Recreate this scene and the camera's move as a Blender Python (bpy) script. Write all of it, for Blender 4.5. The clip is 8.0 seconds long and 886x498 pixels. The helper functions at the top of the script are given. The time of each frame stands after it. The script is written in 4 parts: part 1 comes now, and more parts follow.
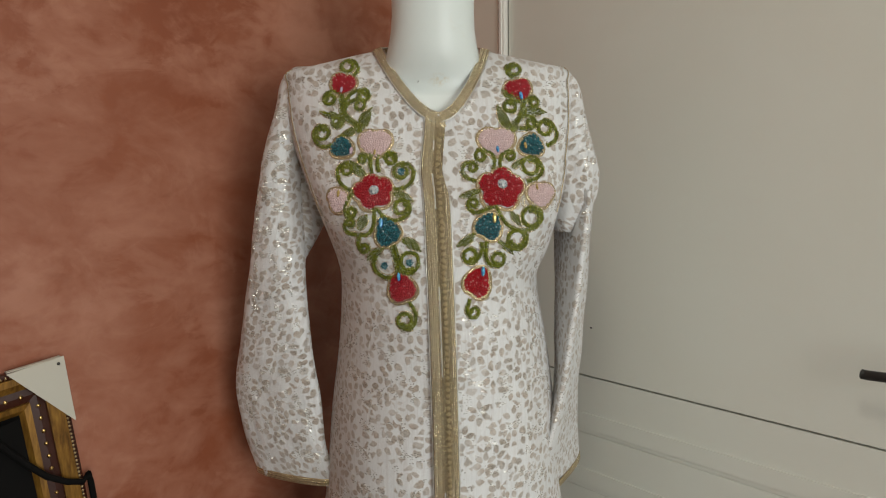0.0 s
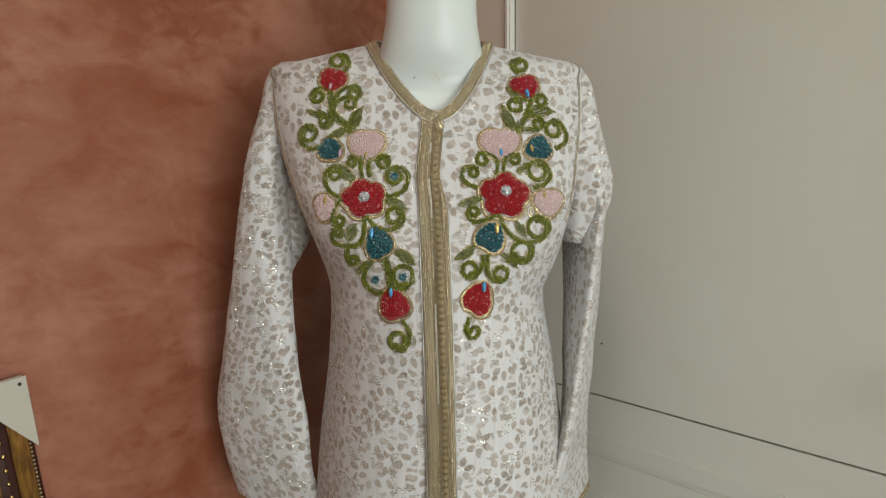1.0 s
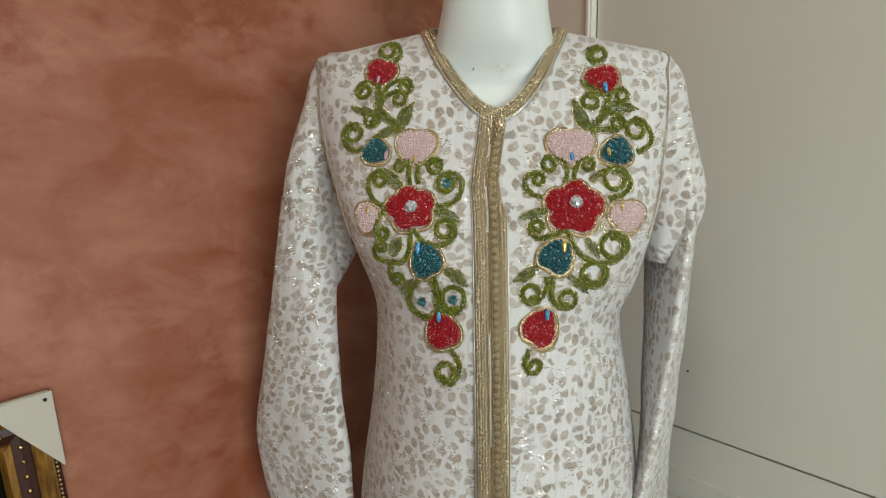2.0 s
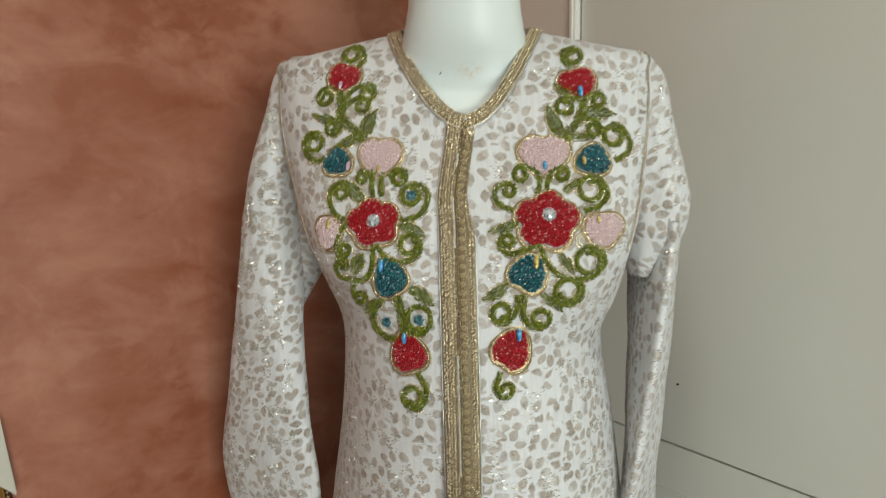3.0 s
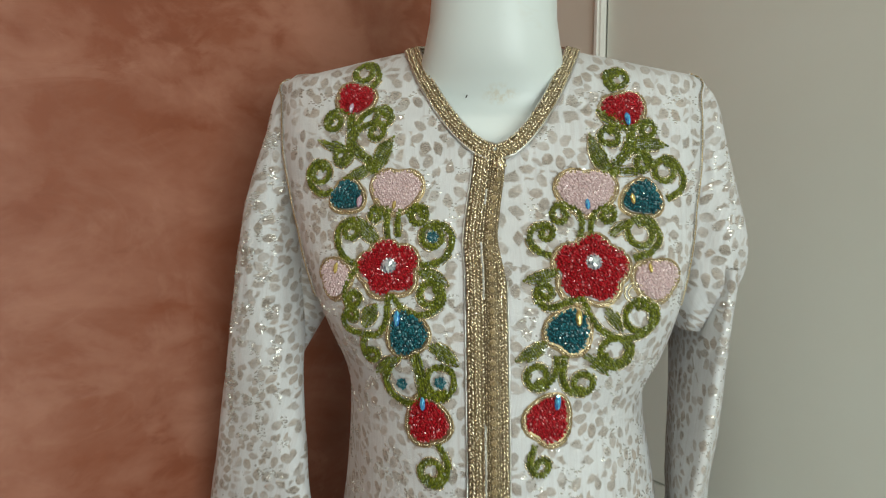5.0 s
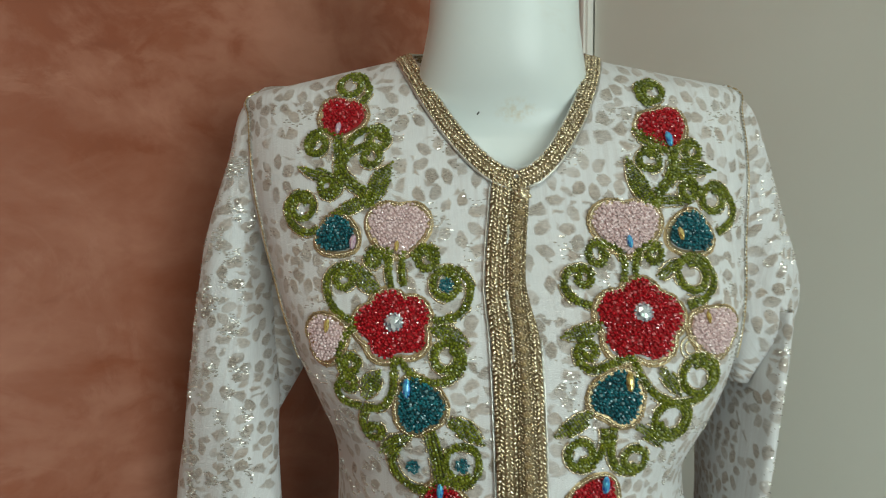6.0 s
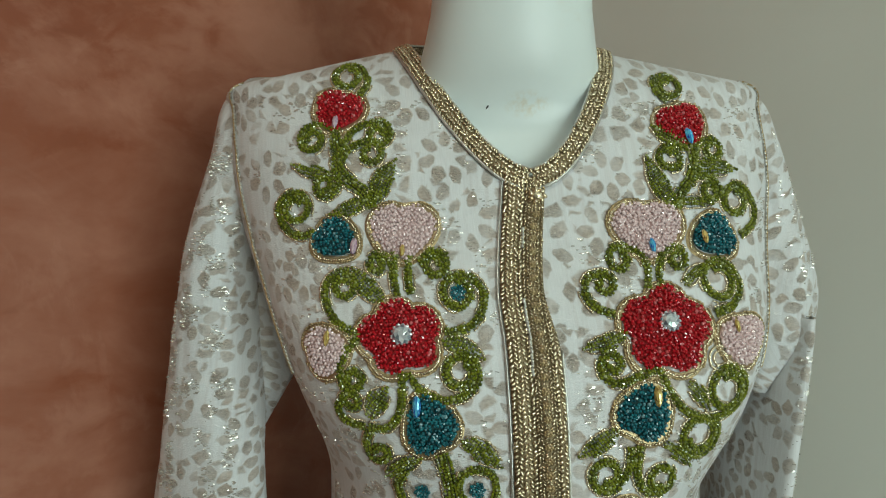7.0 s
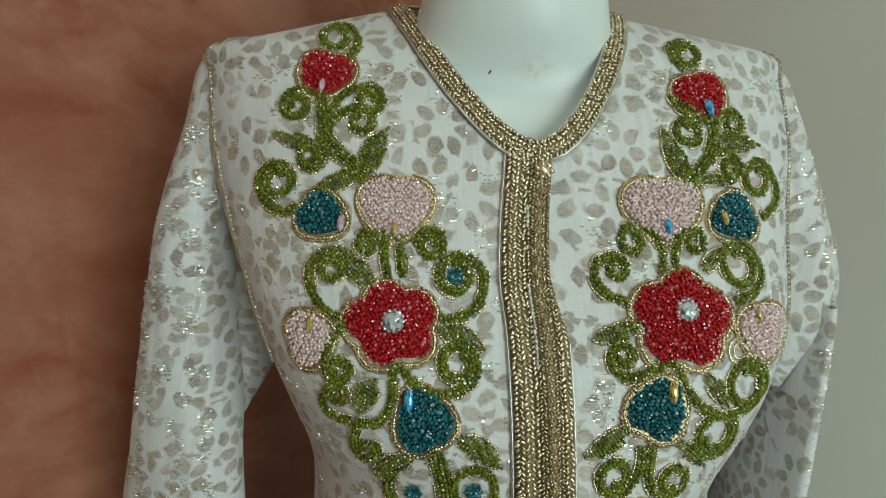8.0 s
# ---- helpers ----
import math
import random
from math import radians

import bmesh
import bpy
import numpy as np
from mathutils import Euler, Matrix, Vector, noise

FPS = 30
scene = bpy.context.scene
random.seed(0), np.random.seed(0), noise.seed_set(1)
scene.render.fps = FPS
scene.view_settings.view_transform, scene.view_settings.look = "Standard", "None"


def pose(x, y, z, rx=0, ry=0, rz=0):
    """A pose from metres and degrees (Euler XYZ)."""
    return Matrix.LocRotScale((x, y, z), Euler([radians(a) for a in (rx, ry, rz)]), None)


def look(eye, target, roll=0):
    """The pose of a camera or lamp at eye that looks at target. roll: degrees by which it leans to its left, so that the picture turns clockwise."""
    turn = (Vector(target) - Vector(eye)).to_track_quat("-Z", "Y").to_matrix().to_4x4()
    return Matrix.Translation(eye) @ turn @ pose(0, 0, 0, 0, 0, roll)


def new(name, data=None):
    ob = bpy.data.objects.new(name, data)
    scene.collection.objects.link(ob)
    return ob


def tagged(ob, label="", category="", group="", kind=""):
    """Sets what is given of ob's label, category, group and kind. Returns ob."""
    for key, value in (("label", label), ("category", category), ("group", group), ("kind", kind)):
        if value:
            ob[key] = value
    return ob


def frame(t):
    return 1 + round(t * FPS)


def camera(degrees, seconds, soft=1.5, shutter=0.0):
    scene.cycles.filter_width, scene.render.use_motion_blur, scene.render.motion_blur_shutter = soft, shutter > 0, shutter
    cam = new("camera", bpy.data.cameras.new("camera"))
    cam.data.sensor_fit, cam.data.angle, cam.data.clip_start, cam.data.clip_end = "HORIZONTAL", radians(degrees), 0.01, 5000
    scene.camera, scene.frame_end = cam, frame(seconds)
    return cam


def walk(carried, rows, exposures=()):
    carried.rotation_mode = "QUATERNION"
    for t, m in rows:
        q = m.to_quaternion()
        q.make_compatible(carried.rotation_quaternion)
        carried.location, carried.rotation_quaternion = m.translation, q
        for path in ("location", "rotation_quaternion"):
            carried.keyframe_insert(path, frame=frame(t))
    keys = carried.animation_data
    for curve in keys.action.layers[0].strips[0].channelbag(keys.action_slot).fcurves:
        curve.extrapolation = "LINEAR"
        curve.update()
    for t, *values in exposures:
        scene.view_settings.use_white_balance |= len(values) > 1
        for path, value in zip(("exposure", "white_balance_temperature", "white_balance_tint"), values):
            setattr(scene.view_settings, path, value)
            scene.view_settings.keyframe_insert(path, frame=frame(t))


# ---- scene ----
cam = camera(64.6, 8.0, soft=1.1, shutter=0.5)
PATH = [
    (0, (-0.017, 0.014, 1.292), (0.014, 2.001, 1.069), -0.8),
    (0.5, (-0.013, 0.038, 1.294), (0.004, 2.026, 1.078), -0.8),
    (1, (-0.003, 0.097, 1.296), (0.005, 2.085, 1.077), -0.5),
    (1.2, (-0.008, 0.120, 1.293), (-0.018, 2.110, 1.085), -0.4),
    (1.3, (-0.003, 0.139, 1.291), (-0.086, 2.127, 1.081), -0.4),
    (1.5, (0.008, 0.173, 1.302), (-0.175, 2.152, 1.077), -0.6),
    (1.7, (0.014, 0.186, 1.306), (-0.192, 2.162, 1.079), -0.3),
    (2.8, (0.043, 0.266, 1.318), (-0.205, 2.233, 1.053), 0.1),
    (3, (0.049, 0.257, 1.319), (-0.177, 2.23, 1.082), -0.5),
    (3.5, (0.051, 0.235, 1.324), (-0.126, 2.22, 1.145), -0.4),
    (4, (0.056, 0.263, 1.323), (-0.172, 2.241, 1.142), 0.4),
    (4.2, (0.061, 0.278, 1.327), (-0.241, 2.243, 1.111), 0.3),
    (5.3, (-0.005, 0.381, 1.345), (-0.151, 2.368, 1.163), -0.1),
    (5.5, (-0.013, 0.407, 1.354), (-0.112, 2.396, 1.174), -0.5),
    (6, (-0.045, 0.446, 1.353), (-0.096, 2.439, 1.189), -0.5),
    (6.5, (-0.064, 0.466, 1.356), (-0.051, 2.461, 1.206), 0.1),
    (7, (-0.076, 0.484, 1.351), (-0.017, 2.478, 1.195), -0.4),
    (7.5, (-0.082, 0.507, 1.35), (0.032, 2.495, 1.164), -0.0),
    (8, (-0.08, 0.524, 1.348), (0.015, 2.51, 1.131), 0.5),
]
EXPOSURES = [(0.0, -0.26, 6900, 9), (3.0, -0.02, 6700, 3), (3.5, -0.04, 6700, 4), (4.0, -0.20, 6700, 4), (5.5, -0.06, 6450, -2), (6.0, -0.20, 6400, -4), (8.0, -0.32, 6300, -11)]
walk(cam, [(t, look(eye, target, roll)) for t, eye, target, roll in PATH], EXPOSURES)

# ---- world and light ----
world = bpy.data.worlds.new("sky")
scene.world = world
world.use_nodes = True
sky = world.node_tree.nodes.new("ShaderNodeTexSky")
sky.sky_type, sky.sun_disc = "NISHITA", False
sky.sun_elevation, sky.sun_rotation = radians(40), radians(140)
world.node_tree.links.new(sky.outputs[0], world.node_tree.nodes["Background"].inputs[0])
world.node_tree.nodes["Background"].inputs[1].default_value = 0.1

# the room: the pink wall and the wall with the door meet in a corner behind the mannequin
ALONG = Vector((0.660, 0.751, 0)).normalized()
ACROSS = Vector((0.659, -0.752, 0)).normalized()
PINK = Vector((-0.407, 1.043, 0))
DOOR = Vector((0.266, 1.2925, 0))


def crossing(p, u, q, v):
    d = u.x * v.y - u.y * v.x
    return p + u * (((q - p).x * v.y - (q - p).y * v.x) / d)


CORNER = crossing(PINK, ALONG, DOOR, ACROSS)
LONG, WIDE, HIGH = 3.3, 2.75, 2.6
BACK_A = CORNER - ALONG * LONG
BACK_B = CORNER + ACROSS * WIDE
BACK_C = BACK_A + ACROSS * WIDE

WINDOW_S, WINDOW_W, WINDOW_Z0, WINDOW_Z1 = 1.1, 1.3, 0.35, 2.05
window_mid = BACK_B - ALONG * WINDOW_S
lamp = bpy.data.lights.new("window_light", "AREA")
lamp.shape, lamp.size, lamp.size_y = "RECTANGLE", WINDOW_W - 0.1, WINDOW_Z1 - WINDOW_Z0 - 0.1
lamp.energy, lamp.color = 42, (0.90, 0.97, 1.0)
lamp_ob = new("window_light", lamp)
lamp_at = window_mid + Vector((0, 0, (WINDOW_Z0 + WINDOW_Z1) / 2)) - ACROSS * 0.02
lamp_ob.matrix_world = look(lamp_at, lamp_at - ACROSS + Vector((0, 0, -0.1)))

# an unseen round lamp, added under the ceiling in front of the corner
ADDED_LAMP = Vector((-0.10, -0.10, 2.50))
fill_light = bpy.data.lights.new("added_ceiling_light", "AREA")
fill_light.shape, fill_light.size, fill_light.energy, fill_light.color = "DISK", 0.30, 7.0, (1.0, 0.98, 0.91)
fill_light_ob = new("added_ceiling_light", fill_light)
fill_light_ob.matrix_world = pose(*ADDED_LAMP)


# ---- materials ----
class Nodes:
    """A small builder for one node material."""

    def __init__(self, name):
        self.mat = bpy.data.materials.new(name)
        self.mat.use_nodes = True
        self.tree = self.mat.node_tree
        self.shader = self.tree.nodes["Principled BSDF"]

    def node(self, kind):
        return self.tree.nodes.new("ShaderNode" + kind)

    def cells(self, v, scale, random_by, feature="F1"):
        n = self.node("TexVoronoi")
        n.voronoi_dimensions, n.feature = "2D", feature
        self.put(v, n.inputs["Vector"])
        n.inputs["Scale"].default_value, n.inputs["Randomness"].default_value = scale, random_by
        return n

    def put(self, value, socket):
        if isinstance(value, bpy.types.NodeSocket):
            self.tree.links.new(value, socket)
        elif value is not None:
            socket.default_value = value

    def math(self, op, a, b=None, c=None, clamp=False):
        n = self.node("Math")
        n.operation, n.use_clamp = op, clamp
        for v, s in zip((a, b, c), n.inputs):
            self.put(v, s)
        return n.outputs[0]

    def vmath(self, op, a, b=None):
        n = self.node("VectorMath")
        n.operation = op
        self.put(a, n.inputs[0])
        self.put(b, n.inputs[1])
        return n.outputs["Value"] if op in ("LENGTH", "DOT_PRODUCT") else n.outputs[0]

    def scaled(self, v, k):
        n = self.node("VectorMath")
        n.operation = "SCALE"
        self.put(v, n.inputs[0])
        self.put(k, n.inputs["Scale"])
        return n.outputs[0]

    def coords(self, which="Object"):
        return self.node("TexCoord").outputs[which]

    def stretch(self, v, x, y, z):
        n = self.node("Mapping")
        self.put(v, n.inputs[0])
        n.inputs["Scale"].default_value = (x, y, z)
        return n.outputs[0]

    def noise(self, v, scale, detail=4, rough=0.55, warp=0.0, colour=False):
        n = self.node("TexNoise")
        self.put(v, n.inputs["Vector"])
        for key, value in (("Scale", scale), ("Detail", detail), ("Roughness", rough), ("Distortion", warp)):
            n.inputs[key].default_value = value
        return n.outputs["Color" if colour else "Fac"]

    def ramp(self, fac, *stops):
        n = self.node("ValToRGB")
        while len(n.color_ramp.elements) < len(stops):
            n.color_ramp.elements.new(0.5)
        for e, (at, colour) in zip(n.color_ramp.elements, stops):
            e.position = at
            e.color = (*colour, 1) if isinstance(colour, tuple) else (colour, colour, colour, 1)
        self.put(fac, n.inputs[0])
        return n.outputs[0]

    def mix(self, fac, a, b, kind="MIX"):
        n = self.node("Mix")
        n.data_type, n.blend_type = "RGBA", kind
        self.put(fac, n.inputs[0])
        for v, s in ((a, n.inputs[6]), (b, n.inputs[7])):
            self.put((*v, 1) if isinstance(v, tuple) else v, s)
        return n.outputs[2]

    def bump(self, height, strength, distance):
        n = self.node("Bump")
        self.put(height, n.inputs["Height"])
        n.inputs["Strength"].default_value, n.inputs["Distance"].default_value = strength, distance
        self.put(n.outputs[0], self.shader.inputs["Normal"])

    def set(self, colour=None, rough=None, metal=None, **more):
        for key, v in (("Base Color", colour), ("Roughness", rough), ("Metallic", metal), *((k.replace("_", " "), v) for k, v in more.items())):
            if v is not None:
                self.put((*v, 1) if isinstance(v, tuple) and len(v) == 3 else v, self.shader.inputs[key])
        return self.mat


def make_stucco():
    """Polished stucco: pale greyish pink skimmed over warm red-brown, in knife strokes."""
    m = Nodes("pink_stucco")
    p = m.coords()
    big = m.noise(p, 2.2, 5, 0.55, 0.3)
    knife = m.noise(m.stretch(p, 1, 1, 1.5), 7.5, 6, 0.6, 0.45)
    chips = m.noise(m.stretch(p, 1, 1, 1.5), 19, 5, 0.55, 0.5)
    fine = m.noise(p, 70, 5, 0.6)
    tone = m.math("ADD", m.math("MULTIPLY", big, 0.5), m.math("MULTIPLY", knife, 0.5))
    under = m.ramp(big, (0.35, (0.252, 0.0670, 0.0290)), (0.65, (0.322, 0.0980, 0.0470)))
    over = m.ramp(knife, (0.35, (0.318, 0.1080, 0.0600)), (0.66, (0.440, 0.1850, 0.1180)))
    worn = m.ramp(m.math("ADD", m.math("MULTIPLY", tone, 0.75), m.math("MULTIPLY", chips, 0.25)), (0.435, 0.0), (0.48, 0.55), (0.57, 1.0))
    colour = m.mix(worn, under, over)
    scars = m.ramp(chips, (0.30, 1.0), (0.37, 0.0))
    colour = m.mix(m.math("MULTIPLY", scars, 0.14), colour, (0.198, 0.0602, 0.0292))
    # pale skim edges left by the knife
    edge = m.math("SUBTRACT", 1.0, m.math("MULTIPLY", m.math("ABSOLUTE", m.math("SUBTRACT", m.noise(m.stretch(p, 1, 1, 1.3), 9.0, 4, 0.5, 0.9), 0.5)), 38.0), clamp=True)
    colour = m.mix(m.math("MULTIPLY", m.math("MULTIPLY", edge, m.ramp(big, (0.48, 0.0), (0.62, 1.0))), 0.12), colour, (0.56, 0.29, 0.20))
    colour = m.mix(m.math("MULTIPLY", fine, 0.20), colour, (0.241, 0.0860, 0.0482))
    # crisp-edged pale skims over the clouds
    skim = m.noise(m.stretch(p, 1, 1, 1.25), 5.2, 9, 0.62, 0.6)
    skims = m.math("MULTIPLY", m.ramp(skim, (0.515, 0.0), (0.545, 0.6), (0.62, 1.0)), m.ramp(chips, (0.36, 0.25), (0.56, 1.0)))
    colour = m.mix(m.math("MULTIPLY", skims, 0.42), colour, (0.50, 0.235, 0.160))
    colour = m.mix(0.10, colour, (0.06, 0.012, 0.004))
    m.bump(m.math("ADD", m.math("MULTIPLY", m.math("ADD", worn, skims), 0.4), m.math("MULTIPLY", fine, 0.3)), 0.22, 0.003)
    return m.set(colour, m.ramp(knife, (0.3, 0.36), (0.7, 0.55)), Specular_IOR_Level=0.4)


def make_paint(name, colour, rough=0.45, spread=0.06):
    m = Nodes(name)
    p = m.coords()
    cloud, fine = m.noise(p, 3.0, 4, 0.6, 0.5), m.noise(p, 180, 3)
    low = tuple(c * (1 - spread * (1 + 0.6 * i)) for i, c in enumerate(colour))
    m.bump(fine, 0.08, 0.001)
    return m.set(m.mix(cloud, low, colour), m.ramp(cloud, (0.3, rough - 0.06), (0.7, rough + 0.08)))


def make_brocade():
    """Off-white cloth woven with taupe petals in rosettes, with lurex in the petals. UV in metres."""
    m = Nodes("brocade")
    uv = m.coords("UV")
    wob = m.scaled(m.vmath("SUBTRACT", m.noise(uv, 110, 2, colour=True), (0.5, 0.5, 0.5)), 0.0055)
    p = m.vmath("ADD", uv, wob)

    def rosettes(at, scale, reach, spread, half_long, half_wide):
        """Rings of pointed petals, a ring in each cell."""
        cell = m.cells(at, scale, 0.9)
        away = m.vmath("SUBTRACT", at, cell.outputs["Position"])
        split, tint = m.node("SeparateXYZ"), m.node("SeparateColor")
        m.put(away, split.inputs[0])
        m.put(cell.outputs["Color"], tint.inputs[0])
        r = m.vmath("LENGTH", away)
        turn = m.math("ADD", m.math("ARCTAN2", split.outputs[1], split.outputs[0]), m.math("MULTIPLY", tint.outputs[0], 6.28))
        count = m.math("ADD", 5.0, m.math("ROUND", m.math("MULTIPLY", tint.outputs[1], 2.0)))
        step = m.math("DIVIDE", 6.2832, count)
        local = m.math("SUBTRACT", m.math("FLOORED_MODULO", turn, step), m.math("MULTIPLY", step, 0.5))
        middle = m.math("ADD", reach, m.math("MULTIPLY", tint.outputs[2], spread))
        along = m.math("ABSOLUTE", m.math("DIVIDE", m.math("SUBTRACT", r, middle), half_long))
        side = m.math("ABSOLUTE", m.math("DIVIDE", m.math("MULTIPLY", r, local), half_wide))
        petal = m.math("SUBTRACT", 1.0, m.math("ADD", m.math("POWER", along, 1.9), m.math("POWER", side, 1.35)))
        return m.math("MULTIPLY", petal, 3.0, clamp=True), r, petal

    large, r, depth = rosettes(p, 26, 0.0108, 0.0040, 0.0066, 0.0047)
    # loose small leaves between the rosettes
    tilted = m.stretch(p, 1.0, 1.35, 1)
    small, pick = m.cells(tilted, 76, 1.0, "DISTANCE_TO_EDGE"), m.cells(tilted, 76, 1.0)
    chosen = m.node("SeparateColor")
    m.put(pick.outputs["Color"], chosen.inputs[0])
    gaps = m.math("MULTIPLY", m.math("SUBTRACT", r, 0.0165), 700, clamp=True)
    leaf_mask = m.math("MULTIPLY", m.math("MULTIPLY", m.math("SUBTRACT", small.outputs["Distance"], 0.11), 7, clamp=True), m.math("GREATER_THAN", chosen.outputs[0], 0.36))
    mask = m.math("MAXIMUM", large, m.math("MULTIPLY", leaf_mask, gaps))
    # some petals are woven pale, some full
    wear = m.noise(uv, 42, 3, 0.6)
    mask = m.math("MULTIPLY", mask, m.ramp(wear, (0.32, 0.36), (0.60, 0.97)))
    # threads
    thread = m.noise(m.stretch(uv, 1500, 120, 1), 1.0, 2)
    weave = m.noise(m.stretch(uv, 400, 2600, 1), 1.0, 2)
    patch = m.noise(uv, 240, 3)
    glint = m.noise(m.stretch(uv, 420, 1500, 1), 1.0, 3, 0.7)
    shiny = m.math("MULTIPLY", m.math("MULTIPLY", m.math("SUBTRACT", m.noise(uv, 34, 3), 0.46), 9, clamp=True), m.math("MULTIPLY", m.math("SUBTRACT", glint, 0.47), 12, clamp=True))
    streak = m.noise(m.stretch(uv, 230, 9, 1), 1.0, 4, 0.65)
    ground = m.mix(thread, (0.64, 0.645, 0.655), (0.80, 0.805, 0.81))
    ground = m.mix(m.math("MULTIPLY", m.ramp(streak, (0.46, 0.0), (0.72, 1.0)), 0.55), ground, (0.56, 0.52, 0.505))
    vein = m.noise(m.stretch(uv, 260, 700, 1), 1.0, 3, 0.6)
    taupe = m.mix(m.ramp(m.math("ADD", m.math("MULTIPLY", patch, 0.45), m.math("MULTIPLY", vein, 0.55)), (0.36, 0.0), (0.64, 1.0)), (0.31, 0.255, 0.212), (0.53, 0.45, 0.382))
    colour = m.mix(mask, ground, taupe)
    lurex = m.math("MULTIPLY", shiny, m.math("ADD", 0.06, m.math("MULTIPLY", mask, 0.94)))
    colour = m.mix(m.math("MULTIPLY", lurex, 0.7), colour, (0.74, 0.68, 0.60))
    m.bump(m.math("ADD", m.math("MULTIPLY", glint, m.math("ADD", 0.3, m.math("MULTIPLY", lurex, 1.8))), m.math("ADD", m.math("MULTIPLY", weave, 0.35), m.math("MULTIPLY", mask, 0.45))), 0.6, 0.0012)
    return m.set(colour, m.math("SUBTRACT", 0.60, m.math("MULTIPLY", lurex, 0.40)), m.math("MULTIPLY", lurex, 0.65), Sheen_Weight=0.12)


def make_bead(name, dark, light, rough=0.09, gloss=0.7):
    m = Nodes(name)
    island = m.node("NewGeometry").outputs["Random Per Island"]
    # the last few beads are paler, sparkle put into their colour
    colour = m.ramp(island, (0.0, dark), (0.90, light), (0.96, tuple(min(1, c + 0.16) for c in light)))
    return m.set(colour, rough, 0.0, Specular_IOR_Level=gloss, Coat_Weight=0.25, Coat_Roughness=0.05)


def make_gold(name, dark, light, rough=0.34, metal=0.9):
    m = Nodes(name)
    island = m.node("NewGeometry").outputs["Random Per Island"]
    p = m.coords()
    fine = m.noise(p, 900, 3)
    colour = m.mix(m.math("ADD", m.math("MULTIPLY", island, 0.6), m.math("MULTIPLY", fine, 0.4)), dark, light)
    m.bump(fine, 0.5, 0.0006)
    return m.set(colour, rough, metal)


def make_crystal(name, a, b):
    m = Nodes(name)
    facet = m.node("NewGeometry").outputs["Random Per Island"]
    # facets run dark to bright at random: reflections put into the colour
    return m.set(m.mix(facet, a, b), 0.06, 0.35, Specular_IOR_Level=1.0, Coat_Weight=1.0, Coat_Roughness=0.02, Thin_Film_Thickness=420.0)


def make_skin():
    m = Nodes("mannequin_white")
    p = m.coords()
    scuff = m.noise(p, 22, 5, 0.65, 0.6)
    spot = m.noise(p, 130, 3)
    colour = m.mix(m.math("MULTIPLY", m.math("SUBTRACT", scuff, 0.60), 3.5, clamp=True), (0.71, 0.765, 0.75), (0.66, 0.66, 0.60))
    # yellowed smear low on the front of the neck
    away = m.vmath("LENGTH", m.stretch(m.vmath("SUBTRACT", p, (-0.004, 0.955, 1.411)), 0.7, 0.25, 1.3))
    smear = m.math("MULTIPLY", m.math("SUBTRACT", 1.0, m.math("MULTIPLY", away, 75.0), clamp=True), m.math("MULTIPLY", m.math("SUBTRACT", m.noise(p, 160, 4), 0.42), 5, clamp=True))
    colour = m.mix(m.math("MULTIPLY", smear, 0.85), colour, (0.58, 0.49, 0.33))
    m.bump(spot, 0.06, 0.001)
    return m.set(colour, m.ramp(scuff, (0.3, 0.3), (0.7, 0.45)), 0.0)


def make_frame_gold():
    m = Nodes("gilded_wood")
    p = m.coords()
    grain = m.noise(m.stretch(p, 6, 6, 1), 30, 5, 0.6)
    colour = m.ramp(grain, (0.3, (0.10, 0.040, 0.006)), (0.55, (0.24, 0.115, 0.018)), (0.75, (0.36, 0.19, 0.035)))
    m.bump(grain, 0.2, 0.001)
    return m.set(colour, 0.38, 0.45)


STUCCO = make_stucco()
CREAM = make_paint("cream_paint", (0.77, 0.785, 0.725), 0.42)
# tone of the unseen walls, kept dull to cut bounced light
DULL = make_paint("beige_paint", (0.40, 0.385, 0.35), 0.6)
CEILING = make_paint("ceiling_paint", (0.76, 0.75, 0.72), 0.7)
JAMB = make_paint("frame_paint", (0.76, 0.71, 0.63), 0.45)
BRIGHT = make_paint("gloss_white_paint", (0.84, 0.83, 0.79), 0.3)
GROUT = make_paint("floor_stone", (0.20, 0.15, 0.11), 0.5, 0.3)
JOINT = make_paint("brown_gap", (0.30, 0.20, 0.14), 0.7, 0.2)
CARD = make_paint("white_card", (0.54, 0.52, 0.46), 0.7)
BLACK = make_paint("black_cloth", (0.005, 0.005, 0.0055), 0.9, 0.3)
BLACK.node_tree.nodes["Principled BSDF"].inputs["Specular IOR Level"].default_value = 0.15
IRON = make_paint("dark_metal", (0.02, 0.019, 0.018), 0.35, 0.2)
MAROON = make_paint("dark_red_varnish", (0.045, 0.010, 0.005), 0.35, 0.3)
BROCADE = make_brocade()
BEADS = {"green": make_bead("green_beads", (0.060, 0.078, 0.006), (0.215, 0.240, 0.020)), "red": make_bead("red_beads", (0.32, 0.004, 0.010), (0.47, 0.009, 0.020)),
         "teal": make_bead("teal_beads", (0.006, 0.055, 0.075), (0.025, 0.17, 0.20)), "rose": make_bead("rose_beads", (0.68, 0.50, 0.50), (0.80, 0.63, 0.63))}
FELT = {"green": make_paint("green_thread", (0.090, 0.105, 0.011), 0.8, 0.3), "red": make_paint("red_thread", (0.40, 0.006, 0.014), 0.8, 0.3),
        "teal": make_paint("teal_thread", (0.010, 0.075, 0.095), 0.8, 0.3), "rose": make_paint("rose_thread", (0.72, 0.55, 0.55), 0.8, 0.1)}
GOLD = make_gold("gold_thread", (0.46, 0.37, 0.22), (0.98, 0.89, 0.67), 0.25)
